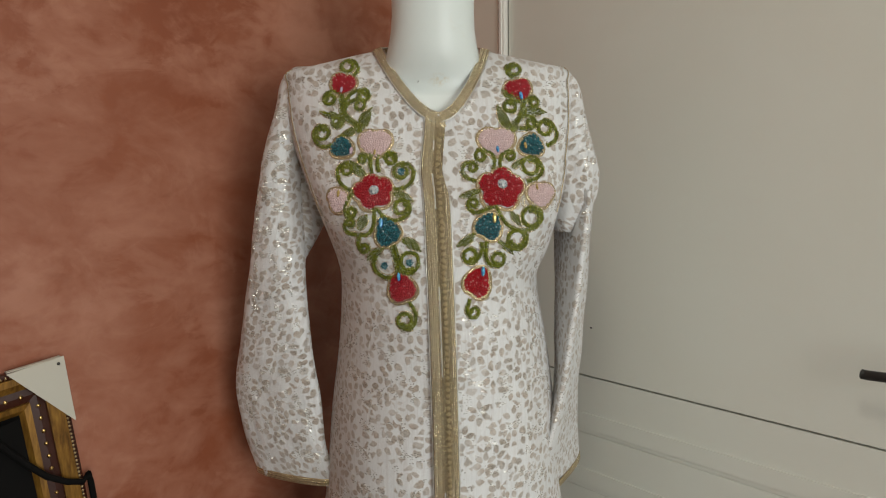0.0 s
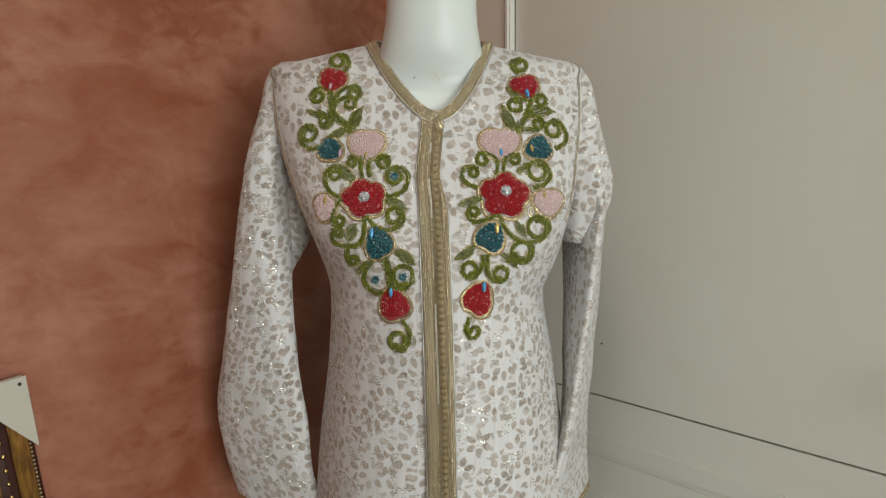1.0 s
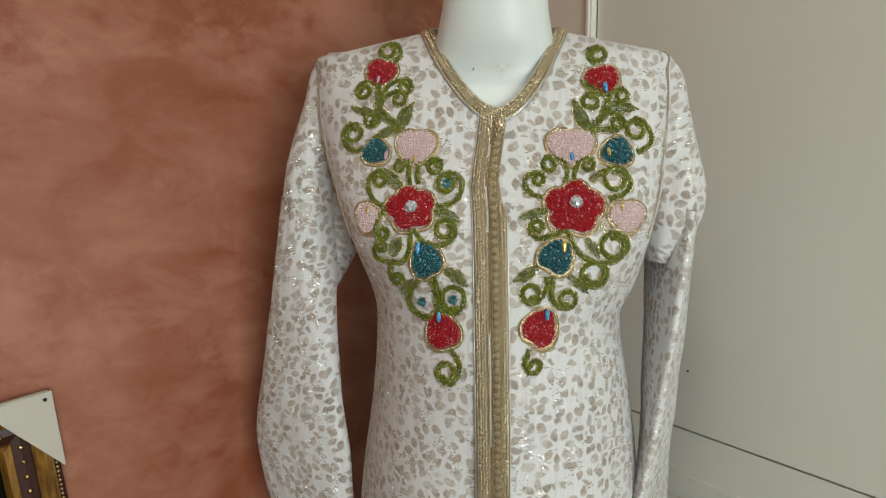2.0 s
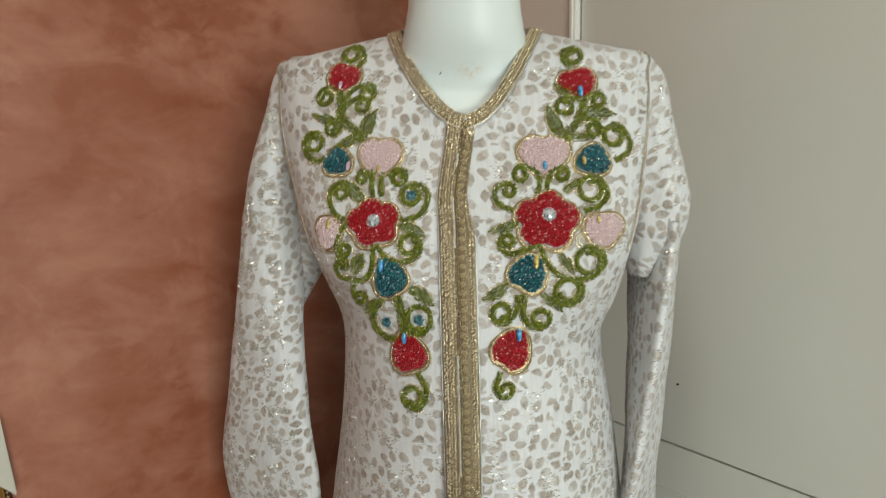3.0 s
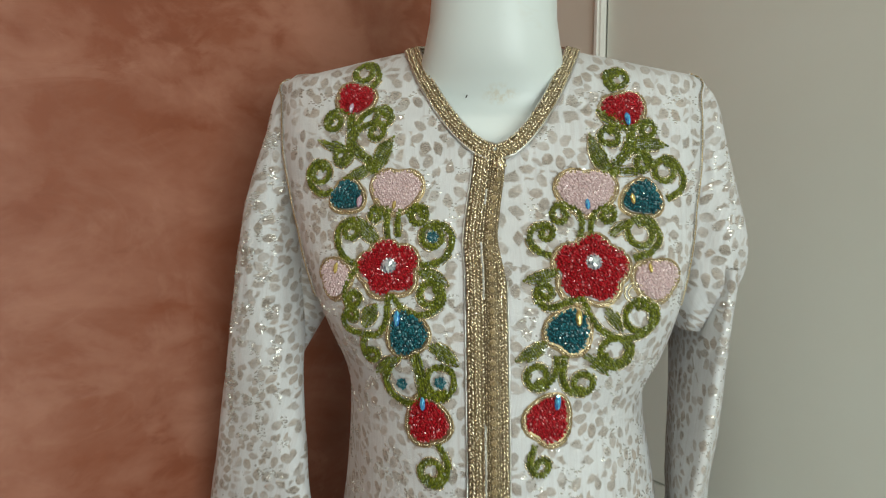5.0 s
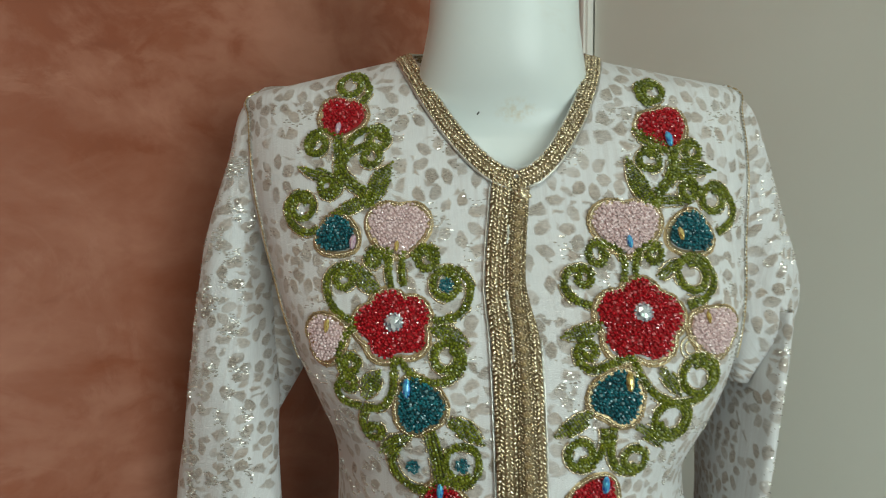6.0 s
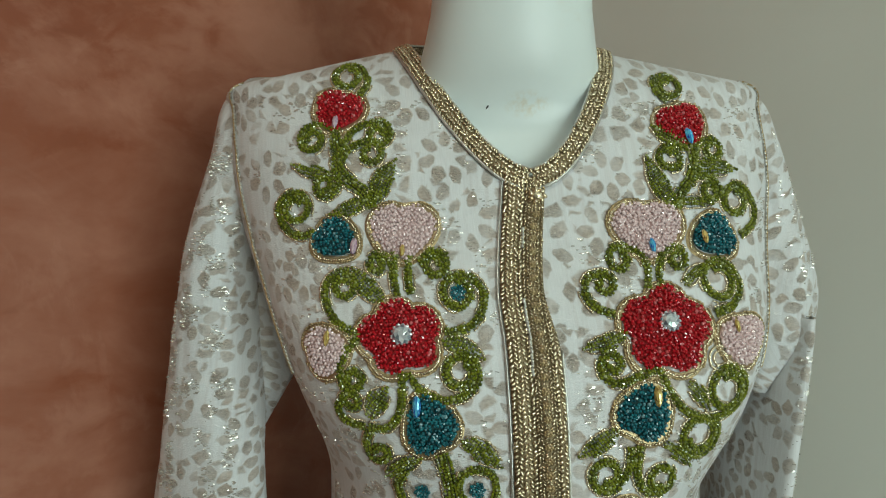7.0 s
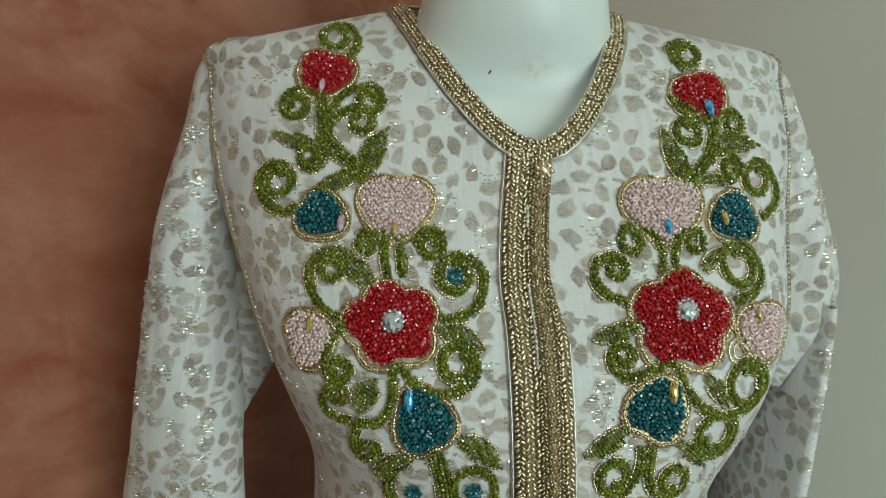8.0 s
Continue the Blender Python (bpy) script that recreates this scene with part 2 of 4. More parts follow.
GOLD_DARK = make_gold("antique_gold_thread", (0.27, 0.195, 0.095), (0.60, 0.47, 0.27), 0.36, 0.8)
BRAID_GROUND = make_gold("braid_ground", (0.12, 0.085, 0.042), (0.29, 0.22, 0.12), 0.45, 0.5)
SILVER = make_gold("silver_thread", (0.45, 0.44, 0.40), (0.85, 0.84, 0.80), 0.3)
STONES = {"clear": make_crystal("clear_crystal", (0.10, 0.13, 0.18), (0.95, 0.97, 1.0)), "blue": make_crystal("blue_crystal", (0.01, 0.06, 0.55), (0.20, 0.75, 1.0)),
          "amber": make_crystal("amber_crystal", (0.25, 0.12, 0.03), (0.95, 0.75, 0.25)), "rose": make_crystal("rose_crystal", (0.35, 0.18, 0.35), (0.95, 0.75, 0.80))}
FLECK = make_gold("lurex_fleck", (0.66, 0.62, 0.55), (0.95, 0.92, 0.84), 0.14, 0.65)
SKIN = make_skin()
GILT = make_frame_gold()
BRASS = make_gold("brass_bead", (0.55, 0.36, 0.12), (0.85, 0.62, 0.28), 0.22, 1.0)


# ---- building helpers ----
def finish(name, verts, faces, material, parent=None, label="", smooth=True, uvs=None):
    mesh = bpy.data.meshes.new(name)
    mesh.from_pydata([tuple(v) for v in verts], [], faces)
    if uvs is not None:
        layer = mesh.uv_layers.new(name="UVMap")
        for loop in mesh.loops:
            layer.data[loop.index].uv = uvs[loop.vertex_index]
    if smooth:
        mesh.polygons.foreach_set("use_smooth", [True] * len(mesh.polygons))
    mesh.materials.append(material)
    mesh.update()
    ob = new(name, mesh)
    ob.parent = parent
    if label:
        tagged(ob, label)
    return ob


def part(name, bm, material, parent=None, label="", smooth=False):
    mesh = bpy.data.meshes.new(name)
    bm.normal_update()
    bm.to_mesh(mesh)
    bm.free()
    if smooth:
        mesh.polygons.foreach_set("use_smooth", [True] * len(mesh.polygons))
    mesh.materials.append(material)
    ob = new(name, mesh)
    ob.parent = parent
    if label:
        tagged(ob, label)
    return ob


def box(bm, at, size, m=None, edge=0.0):
    """Adds a box with its middle at `at`, bevelled by `edge`."""
    made = bmesh.ops.create_cube(bm, size=1.0, matrix=Matrix.Translation(at) @ Matrix.Diagonal((*size, 1)))["verts"]
    if edge:
        lines = list({e for v in made for e in v.link_edges})
        made = bmesh.ops.bevel(bm, geom=lines, offset=edge, segments=2, affect="EDGES")["verts"]
    if m is not None:
        bmesh.ops.transform(bm, matrix=m, verts=made)
    return bm


def along_wall(start, direction, outward):
    """Local axes of a wall: x along it, y out of the room, z up."""
    return Matrix(((direction.x, outward.x, 0, start.x), (direction.y, outward.y, 0, start.y), (0, 0, 1, 0), (0, 0, 0, 1)))


def tube(points, radius, sides=6, closed=False):
    """Vertices and faces of a tube along points."""
    verts, faces = [], []
    pts = [Vector(p) for p in points]
    n = len(pts)
    ref = Vector((0, 1, 0))
    for i, p in enumerate(pts):
        a, b = (pts[i - 1], pts[(i + 1) % n]) if closed else (pts[max(i - 1, 0)], pts[min(i + 1, n - 1)])
        t = (b - a).normalized()
        u = t.cross(ref).normalized()
        w = t.cross(u)
        for k in range(sides):
            g = math.tau * k / sides
            verts.append(p + radius * (math.cos(g) * u + math.sin(g) * w))
    for i in range(n if closed else n - 1):
        j = (i + 1) % n
        for k in range(sides):
            l = (k + 1) % sides
            faces.append((i * sides + k, i * sides + l, j * sides + l, j * sides + k))
    if not closed:
        faces += [tuple(range(sides)), tuple(reversed(range((n - 1) * sides, n * sides)))]
    return verts, faces


def template(kind):
    bm = bmesh.new()
    if kind == "bead":
        bmesh.ops.create_icosphere(bm, subdivisions=1, radius=1.0)
    else:
        bmesh.ops.create_uvsphere(bm, u_segments=6, v_segments=4, radius=1.0)
    bm.verts.index_update()
    made = (np.array([v.co[:] for v in bm.verts]), [tuple(v.index for v in f.verts) for f in bm.faces])
    bm.free()
    return made


BEAD, STITCH = template("bead"), template("stitch")


def gather(shape, mats):
    """One mesh's vertices and faces from a shape set at many poses."""
    base, faces = shape
    verts, out = [], []
    for m in mats:
        a = np.array(m)
        k = len(verts)
        verts.extend((base @ a[:3, :3].T + a[:3, 3]).tolist())
        out.extend(tuple(i + k for i in f) for f in faces)
    return verts, out


# ---- garment form: one smooth front that everything sewn on it follows ----
def curve(z, *knots):
    """Smooth value at z through (z, value) knots given in rising order."""
    if z <= knots[0][0]:
        return knots[0][1]
    for i in range(len(knots) - 1):
        (z0, v0), (z1, v1) = knots[i], knots[i + 1]
        if z <= z1:
            def slope(k):
                k0, k1 = max(k - 1, 0), min(k + 1, len(knots) - 1)
                return (knots[k1][1] - knots[k0][1]) / (knots[k1][0] - knots[k0][0])
            h, u = z1 - z0, (z - z0) / (z1 - z0)
            a, b = slope(i) * h, slope(i + 1) * h
            return v0 + u * (a + u * ((3 * (v1 - v0) - 2 * a - b) + u * (a + b - 2 * (v1 - v0))))
    return knots[-1][1]


def mid_x(z):
    return curve(z, (0.88, -0.006), (0.953, -0.004), (1.05, -0.0035), (1.14, -0.0075), (1.18, -0.004), (1.26, -0.008), (1.33, -0.014), (1.43, -0.02))


def half_width(z):
    return curve(z, (0.3, 0.25), (0.84, 0.174), (0.953, 0.165), (1.05, 0.152), (1.14, 0.1425), (1.18, 0.1525), (1.23, 0.164), (1.30, 0.188), (1.36, 0.202), (1.415, 0.204), (1.432, 0.200), (1.443, 0.155), (1.454, 0.110), (1.464, 0.068))


def front_y(z):
    return curve(z, (0.3, 0.84), (0.85, 0.870), (1.0, 0.876), (1.10, 0.876), (1.15, 0.877), (1.22, 0.882), (1.27, 0.896), (1.33, 0.928), (1.37, 0.939), (1.41, 0.962), (1.43, 0.978), (1.45, 1.004), (1.464, 1.03))


def bow(z):
    return curve(z, (0.8, 2.1), (1.1, 2.1), (1.17, 2.3), (1.24, 3.7), (1.30, 3.2), (1.4, 2.7))


MID_Y = 1.045


def front(x, z):
    """The y of the garment's front over (x, z)."""
    a, n = half_width(z), bow(z)
    u = min(abs(x - mid_x(z)) / a, 1.0)
    return MID_Y - (MID_Y - front_y(z)) * (1 - u ** n) ** (1 / n)


# ---- the room ----
INTO = Vector((-ALONG.y, ALONG.x, 0))          # out of the room through the pink wall
if INTO.dot(BACK_C - CORNER) > 0:
    INTO = -INTO
OUT_DOOR = Vector((-ACROSS.y, ACROSS.x, 0))    # out of the room through the door wall
if OUT_DOOR.dot(BACK_A - CORNER) > 0:
    OUT_DOOR = -OUT_DOOR
THICK = 0.14
DOOR_S0, DOOR_W, DOOR_H = 0.145, 0.86, 2.06


def wall(name, start, end, outward, material, label, openings=()):
    """A thick wall from start to end; openings are (s0, s1, z0, z1) along it."""
    direction = (end - start).normalized()
    m, length = along_wall(start, direction, outward), (end - start).length
    bm, at = bmesh.new(), 0.0

    def block(s0, s1, z0, z1):
        box(bm, ((s0 + s1) / 2, THICK / 2, (z0 + z1) / 2), (s1 - s0, THICK, z1 - z0), m)

    for s0, s1, z0, z1 in openings:
        block(at, s0, 0, HIGH)
        if z0 > 0:
            block(s0, s1, 0, z0)
        block(s0, s1, z1, HIGH)
        at = s1
    block(at, length, 0, HIGH)
    return tagged(part(name, bm, material), label, "wall", kind="structure")


wall("wall_pink", CORNER + ALONG * THICK, BACK_A, INTO, STUCCO, "mottled salmon pink polished stucco wall", ())
wall("wall_door", CORNER, BACK_B, OUT_DOOR, CREAM, "cream painted wall beside the pink stucco wall", ((DOOR_S0, DOOR_S0 + DOOR_W, 0, DOOR_H),))
# unseen walls added to close the room, dull so they fill shadows less
wall("wall_window", BACK_B + ALONG * THICK, BACK_C, -INTO, DULL, "unseen wall with a window, dull beige to cut bounce", ((WINDOW_S + THICK - WINDOW_W / 2, WINDOW_S + THICK + WINDOW_W / 2, WINDOW_Z0, WINDOW_Z1),))
wall("wall_back", BACK_A, BACK_C, -OUT_DOOR, DULL, "unseen plain wall, dull beige to cut bounce")

for name, z0, material, label in (("floor", -0.1, GROUT, "dark brown stone floor"), ("ceiling", HIGH, CEILING, "plain white painted ceiling")):
    ring = [CORNER + (ALONG - ACROSS) * 0.2, BACK_A - (ALONG + ACROSS) * 0.2, BACK_C - (ALONG - ACROSS) * 0.2, BACK_B + (ALONG + ACROSS) * 0.2]
    verts = [(p.x, p.y, z0 + dz) for dz in (0, 0.1) for p in ring]
    faces = [(3, 2, 1, 0), (4, 5, 6, 7)] + [(i, (i + 1) % 4, 4 + (i + 1) % 4, 4 + i) for i in range(4)]
    ob = tagged(finish(name, verts, faces, material, smooth=False), label, name, kind="structure")
    if name == "floor":
        floor = ob

# rim and mount for the added lamp, out of view
added_ceiling_lamp = tagged(new("added_ceiling_lamp"), "unseen flat round lamp with a white rim, added for fill light", "ceiling lamp")
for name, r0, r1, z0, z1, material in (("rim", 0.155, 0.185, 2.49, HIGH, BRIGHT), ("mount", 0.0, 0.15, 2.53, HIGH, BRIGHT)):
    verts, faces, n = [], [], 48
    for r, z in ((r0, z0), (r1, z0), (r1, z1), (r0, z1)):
        verts += [(ADDED_LAMP.x + max(r, 0.001) * math.cos(math.tau * k / n), ADDED_LAMP.y + max(r, 0.001) * math.sin(math.tau * k / n), z) for k in range(n)]
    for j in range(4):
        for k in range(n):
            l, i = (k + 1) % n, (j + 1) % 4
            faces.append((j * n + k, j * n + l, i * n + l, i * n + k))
    finish(name, verts, faces, material, added_ceiling_lamp, smooth=False)

# window frame in its opening
wm = along_wall(window_mid, ALONG, -INTO)
bm = bmesh.new()
for sx in (-1, 0, 1):
    box(bm, (sx * (WINDOW_W / 2 - 0.03), 0.09, (WINDOW_Z0 + WINDOW_Z1) / 2), (0.06, 0.05, WINDOW_Z1 - WINDOW_Z0), wm, 0.004)
for z in (WINDOW_Z0 + 0.03, WINDOW_Z1 - 0.03):
    box(bm, (0, 0.09, z), (WINDOW_W - 0.13, 0.045, 0.06), wm, 0.004)
tagged(part("window_1", bm, BRIGHT), "white painted two-pane window frame", "window", kind="structure")

# the door: flush upper leaf, grooved boards below, set in a plain frame
dm = along_wall(CORNER, ACROSS, OUT_DOOR)
door = tagged(new("door_1"), "cream white closed door with grooved boards and dark lever", "door", kind="structure")
bm = bmesh.new()
S1 = DOOR_S0 + DOOR_W
box(bm, ((DOOR_S0 + S1) / 2, 0.022, (0.9055 + DOOR_H - 0.006) / 2), (DOOR_W - 0.012, 0.04, DOOR_H - 0.006 - 0.9055), dm, 0.0015)
part("leaf", bm, CREAM, door)
z = 0.902
while z > 0.12:
    bm = bmesh.new()
    box(bm, ((DOOR_S0 + S1) / 2, 0.024, z - 0.0547), (DOOR_W - 0.012, 0.04, 0.1094), dm, 0.0012)
    box(bm, ((DOOR_S0 + S1) / 2, 0.0215, z - 0.085), (DOOR_W - 0.016, 0.04, 0.036), dm, 0.003)
    part("board", bm, CREAM, door)
    z -= 0.110
bm = bmesh.new()
box(bm, ((DOOR_S0 + S1) / 2, 0.052, 0.5), (DOOR_W - 0.02, 0.012, 0.95), dm)
box(bm, ((DOOR_S0 + S1) / 2, 0.022, 0.065), (DOOR_W - 0.012, 0.04, 0.115), dm, 0.002)
part("core", bm, JOINT, door)
# rounded frame edge on the hinge side, its highlight put in as brighter white
bm = bmesh.new()
box(bm, (DOOR_S0 - 0.002, -0.004, DOOR_H / 2), (0.013, 0.02, DOOR_H), dm, 0.004)
part("bright_edge", bm, BRIGHT, door, "rounded frame edge, its highlight put in as glossy brighter white")
bm = bmesh.new()
box(bm, (0.0690, -0.0045, DOOR_H / 2), (0.134, 0.009, DOOR_H), dm, 0.002)
part("architrave", bm, JAMB, door, "beige painted architrave")
bm = bmesh.new()
box(bm, (S1 + 0.035, -0.0045, DOOR_H / 2), (0.07, 0.009, DOOR_H), dm, 0.002)
part("architrave", bm, JAMB, door)
# small dark mark on the leaf
bm = bmesh.new()
spot = DOOR + ACROSS * ((Vector((0.2765, 1.285, 0)) - DOOR).dot(ACROSS))
bmesh.ops.create_uvsphere(bm, u_segments=8, v_segments=6, radius=1.0, matrix=Matrix.Translation((spot.x, spot.y, 0.998)) @ dm.to_3x3().to_4x4() @ Matrix.Translation((0, 0.001, 0)) @ Matrix.Diagonal((0.0022, 0.0016, 0.0016, 1)))
part("nail_head", bm, IRON, door, "tiny dark nail head", True)
# lever
HS = (Vector((0.57, 0.945, 0)) - CORNER).dot(ACROSS) + 0.015
handle = part("handle_plate", box(bmesh.new(), (HS + 0.125, -0.002, 0.99), (0.04, 0.008, 0.2), dm, 0.003), IRON, door, "dark metal handle plate")
pts = [dm @ Vector((HS + s, y, 1.018 + dz)) for s, y, dz in ((0.125, 0.0, 0.004), (0.122, -0.03, 0.004), (0.11, -0.043, 0.004), (0.07, -0.046, 0.003), (0.03, -0.046, 0.001), (0.006, -0.044, -0.001), (0.0, -0.043, -0.001))]
v, f = tube(pts, 0.0068, 10)
part_lever = finish("lever", v, f, IRON, handle, "dark metal lever")

# ---- gilded frame on the pink wall, its corner wrapped in white card ----
fm = along_wall(PINK, ALONG, INTO)
tilt = Matrix.Translation((-0.162, 0, 1.055)) @ pose(0, 0, 0, 0, -6.5, 0)
FM = fm @ tilt                                 # x to the corner side, y into the wall, z up; origin at the frame's top corner
FRAME_W, FRAME_H = 0.62, 0.90
picture = tagged(new("picture_frame"), "gilded wooden picture frame with brass beads, corner wrapped in card", "picture frame")


def rail(a, b, inset0, inset1, depth0, depth1, material, name, label=""):
    """A moulding strip along the frame's side from inset0 to inset1, mitred, its face rising from depth0 to depth1."""
    bm = bmesh.new()
    corners = ((0, 0), (-FRAME_W, 0), (-FRAME_W, -FRAME_H), (0, -FRAME_H))
    (x0, z0), (x1, z1) = corners[a], corners[b]

    def at(x, z, inset, y):
        sx, sz = (-1 if x == 0 else 1), (-1 if z == 0 else 1)
        return FM @ Vector((x + sx * inset, y, z + sz * inset))
    vs = [bm.verts.new(at(x, z, i, y)) for x, z in ((x0, z0), (x1, z1)) for i, y in ((inset0, 0.0), (inset0, -depth0), ((inset0 + inset1) / 2, -(depth0 + depth1) / 2 - 0.002), (inset1, -depth1), (inset1, 0.0))]
    for k in range(5):
        l = (k + 1) % 5
        bm.faces.new((vs[k], vs[l], vs[5 + l], vs[5 + k]))
    bm.faces.new(vs[:5])
    bm.faces.new(reversed(vs[5:]))
    bmesh.ops.recalc_face_normals(bm, faces=bm.faces)
    return part(name, bm, material, picture, label)


for a, b in ((0, 1), (1, 2), (2, 3), (3, 0)):
    rail(a, b, 0.0, 0.007, 0.012, 0.012, MAROON, "edge_moulding", "dark red outer edge")
    rail(a, b, 0.007, 0.025, 0.016, 0.012, GILT, "outer_moulding", "gilded cove")
    rail(a, b, 0.025, 0.044, 0.009, 0.008, MAROON, "groove", "dark red varnished groove")
    rail(a, b, 0.044, 0.058, 0.013, 0.006, GILT, "inner_moulding", "gilded inner bevel")


def bead_row(inset, pitch, radius, height, side):
    length = FRAME_H if side else FRAME_W
    out = []
    for i in range(int((length - 2 * inset) / pitch) + 1):
        d = inset + i * pitch
        p = Vector((-inset, -height, -d)) if side else Vector((-d, -height, -inset))
        out.append(FM @ Matrix.Translation(p) @ Matrix.Diagonal((radius, radius, radius, 1)))
    return out


for side in (0, 1):
    for m in bead_row(0.0345, 0.0175, 0.0033, 0.009, side):
        v, f = gather(STITCH, [m])
        finish("brass_bead", v, f, BRASS, picture)
    v, f = gather(STITCH, bead_row(0.004, 0.0055, 0.0024, 0.012, side))
    finish("bead_chain", v, f, GOLD_DARK, picture, "fine gold beading")
bm = bmesh.new()
box(bm, (-FRAME_W / 2, -0.004, -FRAME_H / 2), (FRAME_W - 0.112, 0.006, FRAME_H - 0.112), FM)
part("panel", bm, BLACK, picture, "black panel")
# folded card over the corner
bm = bmesh.new()
tri = ((0.004, 0.004), (-0.064, 0.002), (0.003, -0.086))
vs = [bm.verts.new(FM @ Vector((x, y, z))) for y in (-0.0185, -0.0165) for x, z in tri]
bm.faces.new((vs[2], vs[1], vs[0]))
bm.faces.new((vs[3], vs[4], vs[5]))
for i in range(3):
    j = (i + 1) % 3
    bm.faces.new((vs[i], vs[j], vs[3 + j], vs[3 + i]))
bmesh.ops.recalc_face_normals(bm, faces=bm.faces)
part("card_corner", bm, CARD, picture, "folded white card corner protector")
bm = bmesh.new()
box(bm, (0.0035, -0.013, -0.041), (0.0012, 0.007, 0.086), FM)
box(bm, (-0.031, -0.013, 0.0035), (0.064, 0.007, 0.0012), FM)
part("card_side", bm, CARD, picture)
bm = bmesh.new()
bmesh.ops.create_uvsphere(bm, u_segments=8, v_segments=6, radius=0.0022, matrix=FM @ Matrix.Translation((-0.004, -0.0187, -0.004)))
part("pin", bm, IRON, picture, "dark pin")

# black beaded garment hung over the frame, with its strap
strap_points = [FM @ Vector(p) for p in ((-0.115, -0.03, -0.02), (-0.10, -0.03, -0.06), (-0.085, -0.026, -0.085), (-0.066, -0.024, -0.115), (-0.046, -0.024, -0.142), (-0.024, -0.024, -0.160), (-0.005, -0.022, -0.17), (0.006, -0.016, -0.165), (0.008, -0.012, -0.18), (0.007, -0.012, -0.26), (0.0, -0.014, -0.34))]
black = tagged(new("black_garment"), "black beaded garment hanging over the gilded frame", "garment")
v, f = tube(strap_points, 0.0042, 8)
finish("strap", v, f, BLACK, black, "black cloth strap")
v, f, rng = [], [], random.Random(4)
NX, NZ = 26, 40
for j in range(NZ + 1):
    for i in range(NX + 1):
        x, z = -0.060 - 0.42 * i / NX, -0.058 - 0.72 * j / NZ
        v.append(FM @ Vector((x, -0.016 - 0.010 * noise.noise((x * 14, z * 3, 0.3)) - 0.004 * math.sin(x * 60), z)))
for j in range(NZ):
    for i in range(NX):
        k = j * (NX + 1) + i
        f.append((k, k + 1, k + NX + 2, k + NX + 1))
finish("cloth", v, f, BLACK, black)
sequins = []
for _ in range(420):
    x, z = -0.10 - 0.2 * rng.random(), -0.11 - 0.25 * rng.random()
    sequins.append(FM @ Matrix.Translation((x, -0.026 - 0.006 * rng.random(), z)) @ Matrix.Diagonal((0.0016, 0.0012, 0.0016, 1)))
v, f = gather(BEAD, sequins)
tagged(finish("sequins", v, f, IRON, black, "black glass beads", smooth=False), kind="stuff")



MID = -0.006


def surf(x, z, h=0.0):
    """A point h above the garment's front, and the normal there."""
    z = min(z, 1.4635)
    e = 0.0015
    p = Vector((x, front(x, z), z))
    dx = Vector((2 * e, front(x + e, z) - front(x - e, z), 0))
    dz = Vector((0, front(x, z + e) - front(x, z - e), 2 * e))
    n = dx.cross(dz).normalized()
    if n.y > 0:
        n = -n
    return p + n * h, n


def neckline(s, side):
    """Half of the V neck's edge over (x, z): s from 0 at the V to 1 on the shoulder."""
    z = 1.366 + 0.098 * s
    return MID - 0.008 * s + side * (0.0755 * s ** 0.62 - 0.0045 * s), z


def open_at(z):
    s = (z - 1.366) / 0.098
    if s <= 0:
        return 0.0, 0.0
    a, b = neckline(s, -1)[0], neckline(s, 1)[0]
    return a, b


# ---- mannequin ----
def rings(sections, steps, name, material, parent=None, label="", caps=True, uv=True, wrinkle=None):
    """A closed tube through sections (x, y, z, half width, half depth, turn in degrees, bow)."""
    verts, faces, uvs = [], [], []
    for x, y, z, a, b, turn, n in sections:
        c, s = math.cos(radians(turn)), math.sin(radians(turn))
        last, run = None, 0.0
        for k in range(steps + (1 if uv else 0)):
            g = math.tau * k / steps + math.pi / 2
            cx, cy = math.cos(g), math.sin(g)
            px, py = a * math.copysign(abs(cx) ** (2 / n), cx), b * math.copysign(abs(cy) ** (2 / n), cy)
            if wrinkle:
                w = wrinkle(g, z)
                px, py = px * (1 + w / max(a, 0.02)), py + w * cy
            p = Vector((x + c * px - s * py, y + s * px + c * py, z))
            run += (p - last).length if last else 0.0
            last = p
            verts.append(p)
            uvs.append((run + 0.37 * x, z))
    row = steps + (1 if uv else 0)
    for j in range(len(sections) - 1):
        for k in range(row - 1 if uv else row):
            l = (k + 1) % row
            faces.append((j * row + k, j * row + l, (j + 1) * row + l, (j + 1) * row + k))
    if caps:
        faces += [tuple(reversed(range(row))), tuple(range((len(sections) - 1) * row, len(sections) * row))]
    return finish(name, verts, faces, material, parent, label, uvs=uvs)


sections = []
z = 0.40
while z < 1.40:
    sections.append((mid_x(z), MID_Y, z, half_width(z) * 0.86 - 0.006, MID_Y - front_y(z) - 0.012, 0, bow(z)))
    z += 0.03
for z, x, y, a, b in ((1.400, -0.016, 1.040, 0.120, 0.076), (1.414, -0.015, 1.030, 0.088, 0.070), (1.428, -0.013, 1.016, 0.071, 0.063), (1.444, -0.0125, 1.004, 0.0645, 0.058), (1.460, -0.012, 0.998, 0.0605, 0.054), (1.478, -0.0115, 0.994, 0.057, 0.052), (1.50, -0.011, 0.992, 0.0555, 0.051), (1.54, -0.011, 0.992, 0.0555, 0.051), (1.58, -0.011, 0.994, 0.059, 0.053), (1.60, -0.011, 0.996, 0.058, 0.052), (1.606, -0.011, 0.997, 0.052, 0.047)):
    sections.append((x, y, z, a, b, 0, 2.15))
